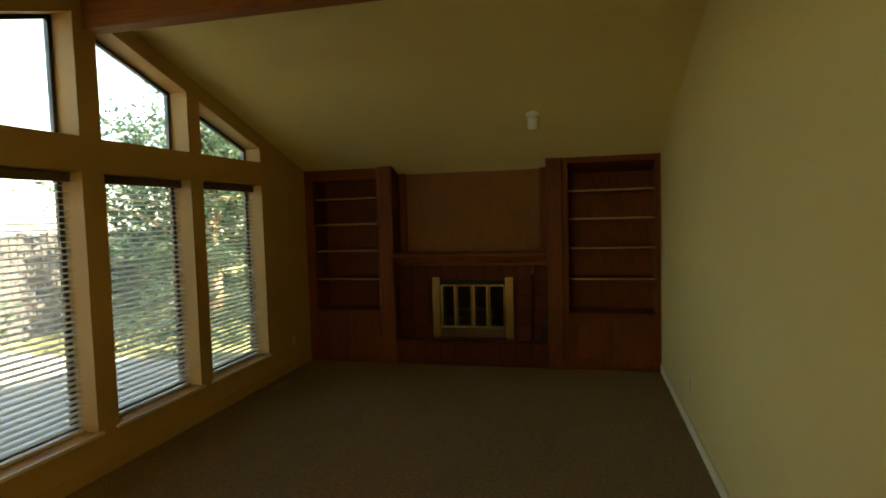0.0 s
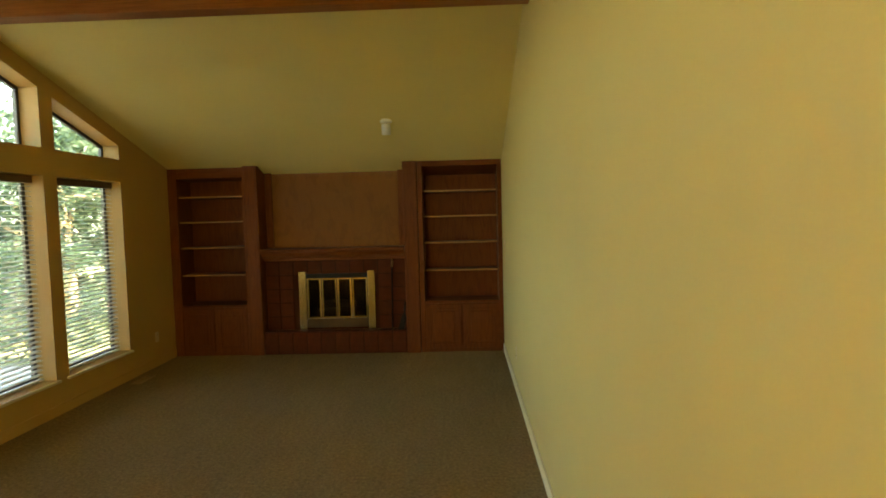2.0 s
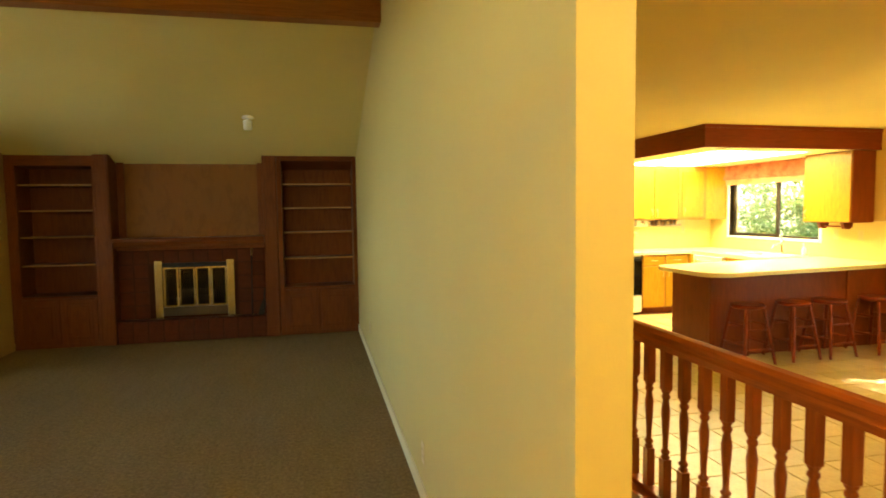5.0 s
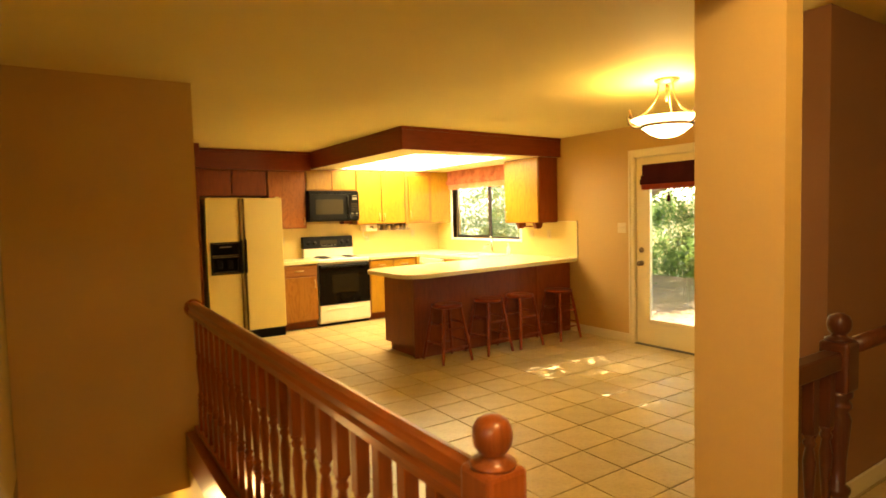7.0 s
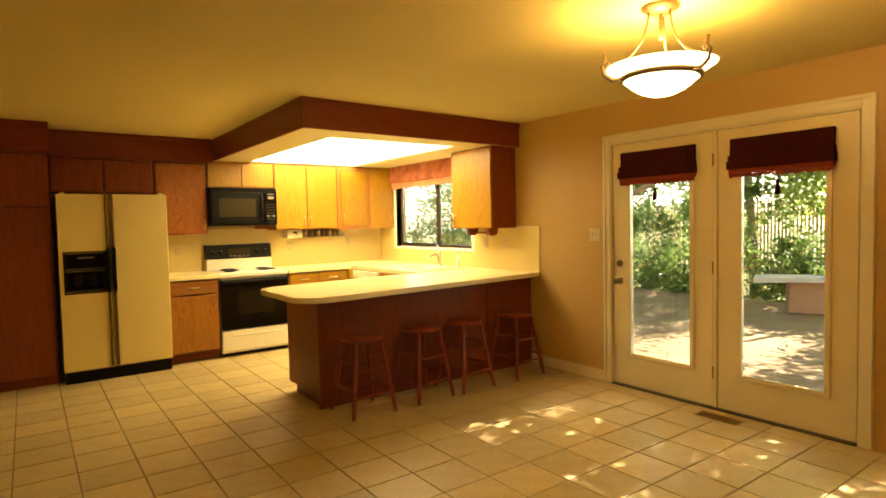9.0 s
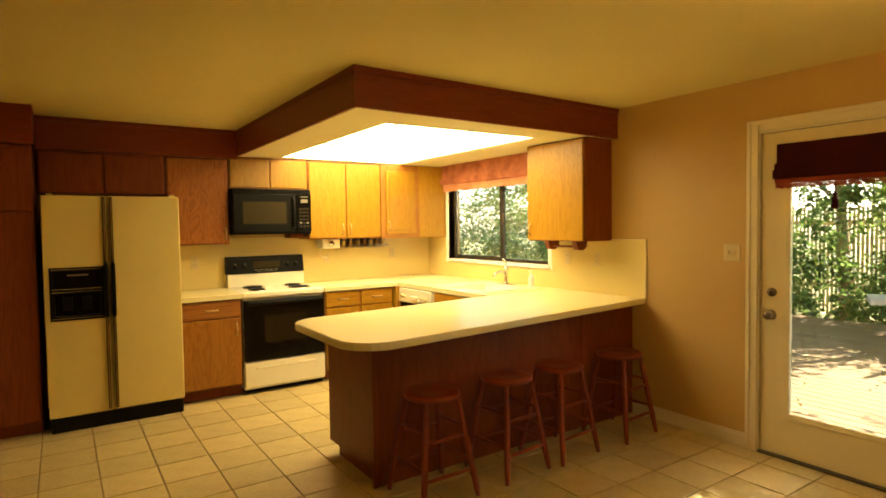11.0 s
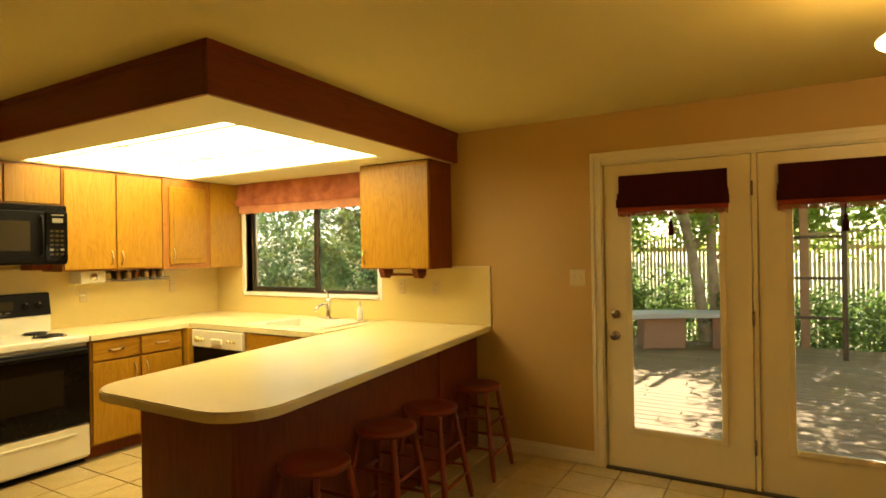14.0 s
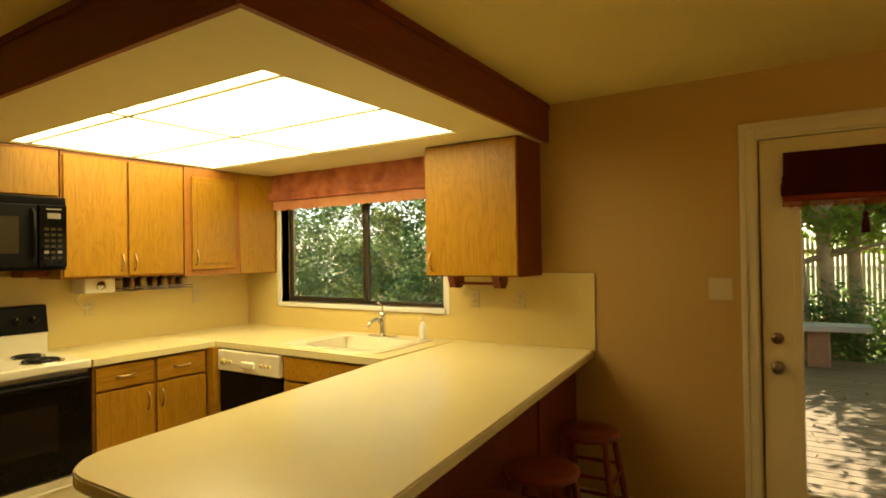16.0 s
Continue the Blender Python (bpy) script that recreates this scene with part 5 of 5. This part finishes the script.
rd = part("fresh_food_door", box(sx + 0.004, x1, fy, fy + 0.064, 0.115, 1.757, 0.010), ALMOND, fr)
bm = slab_with_holes(1, fy - 0.008, fy + 0.01, 3.038, 3.384, 0.831, 1.225, [(3.07, 3.355, 0.858, 1.028)])
dp = part("dispenser", bm, BLACK, fr, "black ice and water dispenser")
part("recess", box(3.05, 3.372, fy + 0.055, fy + 0.063, 0.843, 1.043), BLACKGLASS, dp)
part("control_strip", box(3.07, 3.355, fy - 0.011, fy - 0.007, 1.073, 1.193, 0.002), BLACKGLASS, dp)
part("name_plate", box(3.15, 3.28, fy - 0.0125, fy - 0.0105, 1.161, 1.173), NICKEL, dp)
for z in (1.041, 1.061, 1.208, 0.846):
    part("chrome_line", box(3.05, 3.372, fy - 0.0105, fy - 0.0075, z, z + 0.005), CHROME, dp)
for bx in (3.15, 3.27):
    part("paddle", box(bx - 0.03, bx + 0.03, fy + 0.02, fy + 0.03, 0.903, 1.003, 0.004), BLACK, dp)
part("drip_tray", box(3.07, 3.355, fy + 0.0, fy + 0.055, 0.855, 0.863), BLACK, dp)
for hx, p in ((sx - 0.034, fl), (sx + 0.014, rd)):
    h = part("handle_trim", box(hx, hx + 0.020, fy - 0.020, fy + 0.002, 0.13, 0.84, 0.004), BLACK, p)
    part("handle_trim", box(hx, hx + 0.020, fy - 0.020, fy + 0.002, 1.25, 1.75, 0.004), BLACK, p)
    part("grip", box(hx - 0.004, hx + 0.024, fy - 0.052, fy + 0.002, 0.84, 1.25, 0.008), BLACK, p, "black plastic grip")
    part("trim_line", box(hx + 0.006, hx + 0.014, fy - 0.0225, fy - 0.019, 0.14, 0.83), ANTIQUE, h)
    part("trim_line", box(hx + 0.006, hx + 0.014, fy - 0.0225, fy - 0.019, 1.26, 1.74), ANTIQUE, h)
for hx in (x0 + 0.03, x1 - 0.07):
    part("hinge_cap", box(hx, hx + 0.04, fy + 0.01, fy + 0.06, 1.757, 1.772, 0.004), ALMOND, fr)

# ---- things on the splashback ----
op = thing("can_opener", (5.50, 6.90, 1.29), "cream under-cabinet can opener with coiled cord", "can opener")
part("body", box(5.40, 5.60, 6.80, NY - 0.014, 1.27, 1.372, 0.012), WHITEENAMEL, op)
part("cutter", lathe([(0.03, 0.0), (0.03, 0.01), (0.012, 0.014), (0.010, 0.03), (0.0, 0.031)], pose(5.50, 6.80, 1.32, 90), 14), CHROME, op)
part("cord", tube([(5.46, 6.96, 1.28), (5.43, 6.975, 1.22), (5.47, 6.978, 1.17), (5.52, 6.978, 1.17)], 0.004, 6), WHITE, op)
ra = thing("spice_rack", (5.92, 6.92, 1.28), "narrow metal rack of small jars under the cabinet", "rack")
part("back_plate", box(5.63, 6.24, NY - 0.02, NY - 0.013, 1.27, 1.372), NICKEL, ra)
part("front_bar", box(5.63, 6.24, 6.90, 6.905, 1.285, 1.295), NICKEL, ra)
part("tray", box(5.63, 6.24, 6.90, NY - 0.02, 1.268, 1.274), NICKEL, ra)
for k, x in enumerate((5.69, 5.78, 5.87, 5.95, 6.03, 6.10, 6.18)):
    jr = part("jar", lathe([(0.0, 1.275), (0.026, 1.275), (0.027, 1.28), (0.027, 1.335), (0.020, 1.345)], pose(x, 6.945, 0), 12), ANTIQUE if k % 2 else SPLASH, ra)
    part("lid", lathe([(0.024, 1.344), (0.024, 1.364), (0.0, 1.366)], pose(x, 6.945, 0), 12), NICKEL, jr)
lb = single("cabinet_light_block", box(5.06, 5.20, 6.82, NY - 0.014, 1.39, 1.432, 0.004), OAK_D, "dark wooden block under the microwave", "block")

# ---- bar stools ----


def stool():
    th = thing("bar_stool", (0, 0, 0), "dark red-stained round wooden bar stool under the bar", "stool", "stools along the bar")
    part("seat", lathe([(0.0, 0.544), (0.13, 0.542), (0.153, 0.550), (0.160, 0.564), (0.157, 0.576), (0.142, 0.582), (0.08, 0.576), (0.0, 0.572)], None, 26), STOOLWOOD, th)
    def leg_at(sx, sy, z):
        t = z / 0.547
        return Vector((sx * (0.180 - 0.078 * t), sy * (0.180 - 0.078 * t), z))
    for sx in (-1, 1):
        for sy in (-1, 1):
            hs = (0.0, 0.045, 0.14, 0.178, 0.19, 0.205, 0.32, 0.356, 0.37, 0.383, 0.463, 0.547)
            rs_ = (0.013, 0.016, 0.019, 0.017, 0.020, 0.017, 0.019, 0.017, 0.020, 0.017, 0.016, 0.013)
            part("leg", tube([leg_at(sx, sy, h) for h in hs], list(rs_), 8), STOOLWOOD, th)
    for z, ax in ((0.15, 0), (0.195, 1), (0.34, 0), (0.385, 1)):
        for s in (-1, 1):
            p, q = (leg_at(-1, s, z), leg_at(1, s, z)) if ax == 0 else (leg_at(s, -1, z), leg_at(s, 1, z))
            part("rung", tube([p, p.lerp(q, 0.3), p.lerp(q, 0.5), p.lerp(q, 0.7), q], [0.008, 0.010, 0.0115, 0.010, 0.008], 7), STOOLWOOD, th)
    return th


s0 = stool()
PLACES = [(4.81, 3.785, 1), (5.365, 3.80, 5), (5.81, 3.80, 5), (6.415, 3.80, 5)]
for x, y, a in PLACES[1:]:
    copy_thing(s0, pose(x, y, 0, 0, 0, a))
s0.matrix_basis = pose(*PLACES[0][:2], 0, 0, 0, PLACES[0][2])

# ---- dining lamp ----
dl = thing("ceiling_lamp", (5.2, 1.49, 2.0), "lit alabaster bowl lamp on curled bronze arms", "ceiling lamp")
LXc, LYc = 5.2, 1.49
part("canopy", lathe([(0.0, 2.370), (0.05, 2.372), (0.085, 2.394), (0.088, 2.404), (0.0, 2.4045)], pose(LXc, LYc, 0), 24), BRONZE, dl)
part("bowl", lathe([(0.0, 1.995), (0.06, 2.000), (0.11, 2.022), (0.155, 2.058), (0.175, 2.075), (0.19, 2.095), (0.235, 2.125), (0.245, 2.13), (0.235, 2.132), (0.185, 2.104), (0.165, 2.08), (0.11, 2.034), (0.0, 2.010)], pose(LXc, LYc, 0), 32), BOWLGLOW, dl, "glowing alabaster glass bowl")
part("ring", lathe([(0.170, 2.068), (0.184, 2.072), (0.186, 2.090), (0.178, 2.094), (0.172, 2.085)], pose(LXc, LYc, 0), 32), BRONZE, dl)
for k in range(3):
    a = radians(20 + 120 * k)
    ca, sa = math.cos(a), math.sin(a)
    prof = [(0.055, 2.375), (0.062, 2.32), (0.085, 2.25), (0.14, 2.18), (0.20, 2.145)]
    part("rod", tube([(LXc + r * ca, LYc + r * sa, z) for r, z in prof], 0.006, 8), BRONZE, dl)
    curl = [(0.185, 2.08), (0.225, 2.075), (0.262, 2.10), (0.270, 2.14), (0.25, 2.17), (0.236, 2.15), (0.25, 2.135), (0.258, 2.20)]
    part("scroll", tube([(LXc + r * ca, LYc + r * sa, z) for r, z in curl], [0.009, 0.009, 0.008, 0.007, 0.007, 0.006, 0.006, 0.007], 8), BRONZE, dl)
part("stem", tube([(LXc, LYc, 2.37), (LXc, LYc, 2.25)], 0.009, 8), BRONZE, dl)

# ---- back hall door ----
hd = thing("door_3", (2.42, 5.0, 0), "open cream panel door with knobs and a hanging black cloth", "door", kind="structure")
ang = pose(2.47, 5.08, 0, 0, 0, 96)
def hdbox(x0, x1, y0, y1, z0, z1, bev=0.0):
    bm = box(x0, x1, y0, y1, z0, z1, bev)
    bmesh.ops.transform(bm, matrix=ang, verts=bm.verts)
    return bm
part("door_leaf", hdbox(0.0, 0.78, -0.018, 0.018, 0.01, 2.03, 0.003), DOORPAINT, hd)
for z0, z1 in ((0.12, 0.85), (1.0, 1.92)):
    for s in (-1, 1):
        part("panel", hdbox(0.12, 0.66, s * 0.019 - 0.004, s * 0.019 + 0.004, z0, z1, 0.003), DOORPAINT, hd)
for s in (-1, 1):
    bm = lathe([(0.028, 0.0), (0.028, 0.006), (0.012, 0.01), (0.012, 0.035), (0.026, 0.045), (0.027, 0.057), (0.0, 0.066)], pose(0.07, s * 0.018, 0.95, -90 * s, 0, 0), 14)
    bmesh.ops.transform(bm, matrix=ang, verts=bm.verts)
    part("door_knob", bm, ANTIQUE, hd)
dk = thing("hanging_bag", (2.43, 5.1, 1.6), "black cloth bag hanging on the open door", "bag")
part("cloth", hdbox(0.05, 0.28, 0.019, 0.07, 1.55, 2.0, 0.02), BLACK, dk)

# ---- garden ----


def leaf_mesh(name, centres, size, rnd, material):
    """Many small bent leaves, two triangles each side of the rib, round the given centres."""
    n = len(centres)
    c = np.array(centres)
    th = rnd.uniform(0, 2 * np.pi, n)
    ph = rnd.uniform(-0.9, 0.9, n)
    s = size * rnd.uniform(0.6, 1.3, n)
    u = np.stack([np.cos(th) * np.cos(ph), np.sin(th) * np.cos(ph), np.sin(ph)], 1) * s[:, None]
    w = rnd.normal(size=(n, 3))
    v = np.cross(u, w)
    v = v / (np.linalg.norm(v, axis=1)[:, None] + 1e-9) * (s * 0.45)[:, None]
    dip = np.cross(u, v)
    dip = dip / (np.linalg.norm(dip, axis=1)[:, None] + 1e-9) * (s * 0.12)[:, None]
    verts = np.stack([c - u, c + v + dip, c + u, c - v + dip], 1).reshape(-1, 3)
    k = np.arange(n) * 4
    faces = np.concatenate([np.stack([k, k + 1, k + 2], 1), np.stack([k, k + 2, k + 3], 1)])
    me = bpy.data.meshes.new(name)
    me.from_pydata(verts.tolist(), [], faces.tolist())
    me.materials.append(material)
    return me


def cloud(rnd, n, clumps, spread, lo, hi):
    """Leaf centres in clumps inside a box."""
    lo, hi = np.array(lo), np.array(hi)
    mid = rnd.uniform(lo, hi, (clumps, 3))
    pick = rnd.integers(0, clumps, n)
    return mid[pick] + rnd.normal(size=(n, 3)) * spread * rnd.uniform(0.4, 1.0, (clumps, 1))[pick]


def hedge(name, lo, hi, n, size, material, label, seed):
    rnd = np.random.default_rng(seed)
    pts = cloud(rnd, n, max(8, n // 90), 0.20, lo, hi)
    return tagged(new(name, leaf_mesh(name, pts, size, rnd, material)), label, "shrubs", kind="stuff")


def tree(x, y, height, crown_lo, crown_hi, n, size, material, label, seed, lean=(0.0, 0.0), girth=0.09, base=-0.36):
    rnd = np.random.default_rng(seed)
    th = thing("tree", (x, y, base), label, "tree", "garden trees")
    bm = bmesh.new()
    steps = 9
    path = []
    for k in range(steps):
        t = k / (steps - 1)
        path.append((x + lean[0] * t + 0.05 * math.sin(5 * t + seed), y + lean[1] * t + 0.05 * math.cos(4 * t + seed), base + height * t))
    add_tube(bm, path, [girth * (1.25 - 0.85 * k / (steps - 1)) for k in range(steps)], 10)
    for k in range(6):
        p = Vector(path[3 + k % 5])
        q = Vector([rnd.uniform(a, b) for a, b in zip(crown_lo, crown_hi)])
        mid = p.lerp(q, 0.5) + Vector((0, 0, 0.15))
        add_tube(bm, [p, mid, q], [girth * 0.5, girth * 0.3, girth * 0.08], 7)
    part("trunk", bm, BARK, th)
    pts = cloud(rnd, n, max(10, n // 70), 0.26, crown_lo, crown_hi)
    ob = hang(new("crown", leaf_mesh("crown", pts, size, rnd, material)), th)
    return th


# deck outside the patio doors
dk2 = thing("deck", (9.6, 2.5, -0.34), "weathered grey wooden deck with fallen leaves", "deck", kind="structure")
x = 7.02
me = None
while x < 13.1:
    if me is None:
        me = mesh_of("plank", box(7.02, 7.155, -2.5, 8.5, -0.095, -0.055, 0.004), DECKWOOD)
    ob = new("plank", me)
    ob.location.x = x - 7.02
    hang(ob, dk2)
    x += 0.143
part("joist", box(7.04, 13.05, -2.4, 8.4, -0.338, -0.12), SOIL, dk2)
rndl = np.random.default_rng(3)
pts = np.stack([rndl.uniform(7.3, 12.0, 500), rndl.uniform(-1, 6.5, 500), np.full(500, -0.048)], 1)
tagged(new("fallen_leaves", leaf_mesh("fallen_leaves", pts, 0.022, rndl, LEAFDRY)), "dry leaves scattered on the deck", "leaves", kind="stuff")

bn = thing("garden_bench", (12.35, 3.2, -0.055), "curved wooden bench with pale top on the deck", "bench")
for x, y, a, w in ((12.3, 3.6, 28, 0.32), (12.58, 2.78, 4, 0.13)):
    bm = box(-0.17, 0.17, -w, w, -0.055, 0.43, 0.02)
    bmesh.ops.transform(bm, matrix=pose(x, y, 0, 0, 0, a), verts=bm.verts)
    part("block", bm, BENCHWOOD, bn)
arc_in = [(12.62 - 2.2 * (1 - math.cos(radians(k))) - 0.24, 2.2 + 2.3 * math.sin(radians(k))) for k in range(0, 55, 6)]
arc_out = [(x + 0.46 + 0.02 * k, y + 0.03 * k) for k, (x, y) in enumerate(arc_in)]
part("top", prism([*arc_in, *arc_out[::-1]], 2, 0.43, 0.495), CONCRETE, bn)

TRELLISWOOD = wood("trellis_wood", (0.14, 0.09, 0.05), (0.08, 0.05, 0.028), 2, 0.8)
GREYBOARD = wood("grey_board", (0.18, 0.16, 0.14), (0.11, 0.095, 0.085), 2, 0.85, 0.5, 0.0)
tl = thing("garden_trellis", (12.2, 1.64, -0.055), "dark wooden ladder trellis standing on the deck", "trellis")
for y in (1.26, 2.02):
    part("upright", box(12.18, 12.23, y - 0.03, y + 0.03, -0.055, 2.3, 0.004), TRELLISWOOD, tl)
for z in (0.50, 1.04, 1.60, 2.15):
    part("rung", box(12.185, 12.225, 1.26, 2.02, z - 0.02, z + 0.02, 0.003), TRELLISWOOD, tl)

fn = thing("garden_fence", (15.5, 2, -0.34), "tall sunlit wooden picket fence behind the shrubs", "fence")
me = None
for k in range(280):
    if me is None:
        me = mesh_of("picket", box(15.5, 15.52, -6.0, -5.948, -0.34, 1.75, 0.002), FENCEWOOD)
    ob = new("picket", me)
    ob.location = (0, 0.072 * k, 0.03 * math.sin(k * 2.3))
    hang(ob, fn)
for z in (0.2, 1.4):
    part("rail", box(15.53, 15.57, -6.0, 14.2, z, z + 0.09), FENCEWOOD, fn)
fw = thing("garden_fence", (-9.5, 6, -0.34), "grey wooden board fence behind the shrubs", "fence")
me = None
for k in range(120):
    if me is None:
        me = mesh_of("board", box(-9.5, -9.48, -4.0, -3.86, -0.34, 1.55, 0.002), GREYBOARD)
    ob = new("board", me)
    ob.location = (0, 0.15 * k, 0.03 * math.sin(k * 1.7))
    hang(ob, fw)

LEAFK = leafy("leaf_dusty_green", (0.024, 0.052, 0.016), (0.075, 0.12, 0.045), (0.17, 0.26, 0.07))
hedge("garden_shrubs", (13.3, -2.5, -0.3), (14.6, 8.5, 0.75), 24000, 0.05, LEAF2, "glossy dark green shrubs beyond the deck", 11)
hedge("garden_shrubs", (9.0, 6.6, -0.3), (11.8, 11.4, 4.0), 70000, 0.034, LEAFK, "tall leafy shrubs outside the kitchen window", 12)
hedge("garden_shrubs", (12.8, 4.2, 0.0), (15.2, 13.5, 3.0), 30000, 0.055, LEAF2, "tall dark shrubs along the fence", 13)
hedge("garden_shrubs", (-7.5, 7.4, -0.3), (-5.0, 14.0, 1.3), 16000, 0.05, LEAF3, "dark green shrubs outside the living room", 14)
hedge("garden_shrubs", (-9.0, 8.6, 0.8), (-5.5, 16.0, 3.3), 18000, 0.06, LEAF3, "tall leafy shrubs outside the living room", 15)
hedge("garden_shrubs", (-8.5, 2.0, -0.3), (-6.5, 6.0, 0.5), 6000, 0.05, LEAF3, "low sunlit shrubs beside the path", 16)
tree(13.45, 3.08, 4.6, (13.4, 2.4, 1.75), (15.0, 5.0, 3.3), 7500, 0.06, LEAF, "slim garden tree with pale trunk and green crown", 21, (0.1, 0.65))
tree(13.55, 2.98, 4.4, (13.6, -0.5, 1.6), (15.2, 2.6, 3.3), 7500, 0.06, LEAF, "slim garden tree standing behind the bench", 22, (0.1, 0.0), 0.08)
tree(13.7, 2.62, 4.5, (13.9, 2.2, 2.0), (15.2, 3.2, 3.4), 3500, 0.06, LEAF, "slim tan-barked tree behind the bench", 28, (0.0, 0.15), 0.095)
tree(13.95, 2.30, 4.5, (14.0, 1.6, 2.0), (15.2, 2.4, 3.4), 3500, 0.06, LEAF, "slim tan-barked tree near the fence", 29, (0.0, -0.1), 0.085)
# Next three trees are added, their crowns filter sun over deck and kitchen floor.
tree(13.6, -0.6, 5.4, (10.6, -3.0, 2.9), (16.2, 2.1, 4.9), 42000, 0.06, LEAF, "leafy tree added to shade the deck", 23, (-0.4, 0.3))
tree(14.7, 5.6, 5.6, (11.4, 3.7, 3.1), (16.4, 8.0, 5.0), 30000, 0.06, LEAF, "leafy tree added to shade the deck's far side", 27, (-0.2, 0.2))
tree(10.6, 6.4, 5.0, (8.3, -0.2, 3.0), (10.9, 7.2, 4.5), 42000, 0.055, LEAF2, "spreading tree added to dapple the sun at the doors", 24, (-0.5, -0.9), 0.11)
tree(-6.6, 9.8, 3.9, (-8.8, 8.2, 1.8), (-5.0, 12.5, 3.6), 11000, 0.065, LEAF3, "leafy garden tree outside the windows", 25, (0.2, -0.3), 0.12)
tree(-8.2, 15.0, 6.5, (-10.5, 13.0, 1.6), (-5.5, 18.5, 5.6), 13000, 0.07, LEAF3, "dark leafy tree by the fence", 26, (0.0, 0.3), 0.14)
structure("pavement", box(-8.8, -3.06, -6.0, 7.2, -0.36, -0.30), CONCRETE, "pale sunlit concrete patio outside the living room", "pavement")
gp = single("garden_post", box(13.18, 13.30, 1.62, 1.74, -0.34, 2.5, 0.006), BENCHWOOD, "tan wooden post standing behind the trellis", "post")
ps = single("porch_post", box(-4.1, -3.98, 7.55, 7.67, -0.34, 2.1, 0.006), BENCHWOOD, "brown wooden porch post outside the window", "post")

# ---- fireplace tiles ----
me = None
for k in range(10):
    if me is None:
        me = mesh_of("tile", box(-1.733, -1.573, FY, FY + 0.008, 0.004, 0.26, 0.003), BRICKTILE)
    ob = new("tile", me)
    ob.location.x = 0.1714 * k
    hang(ob, hearth)
me = None
for k in range(10):
    if me is None:
        me = mesh_of("tile", box(-1.733, -1.568, FY + 0.004, 6.498, 0.262, 0.27, 0.003), BRICKTILE)
    ob = new("tile", me)
    ob.location.x = 0.1714 * k
    hang(ob, hearth)
t1 = mesh_of("tile", box(0, 0.158, 6.492, 6.50, 0, 0.158, 0.003), BRICKTILE)
for k in range(10):
    for j in range(5):
        x, z = -1.733 + 0.1714 * k, 0.275 + 0.168 * j
        if -1.40 < x < -0.50 and z < 0.80:
            continue
        ob = new("tile", t1)
        ob.location = (x, 0, z)
        hang(ob, face)

# ---- kitchen floor tiles ----
TP = 0.309
fl1 = bpy.data.objects["floor_1"]
tmesh = mesh_of("tile", box(0.004, TP - 0.004, 0.004, TP - 0.004, -0.012, -0.001, 0.0025), TILE)
rest = bmesh.new()
x0, y0 = 2.96 - 2 * TP, 2.01 - 7 * TP
for i in range(16):
    for j in range(-3, 21):
        x, y = x0 + TP * i, y0 + TP * j
        if y > 6.42 or x > WX - 0.02 or (x > 4.7 and 4.05 < y < 4.3):
            continue
        w = min(x + TP - 0.004, WX - 0.001)
        a = max(x + 0.004, 2.345 if y > -0.2 else 1.3)
        if x + TP < 2.35:
            continue
        if y < -0.25:
            add_box(rest, a, w, y + 0.004, y + TP - 0.004, -0.012, -0.001)
        elif w - a < TP - 0.01 or y + TP > NY:
            ob = hang(new("tile", mesh_of("tile", box(a, w, y + 0.004, min(y + TP - 0.004, NY - 0.001), -0.012, -0.001, 0.0025), TILE)), fl1)
        else:
            ob = new("tile", tmesh)
            ob.location = (x, y, 0)
            hang(ob, fl1)
for i in range(3):
    for j in range(10):
        add_box(rest, 1.28 + TP * i, 1.272 + TP * (i + 1), -3.1 + TP * j + 0.004, min(-3.1 + TP * (j + 1) - 0.004, -0.002), -0.012, -0.001)
tagged(hang(new("tiles", mesh_of("tiles", rest, TILE)), fl1), kind="stuff")
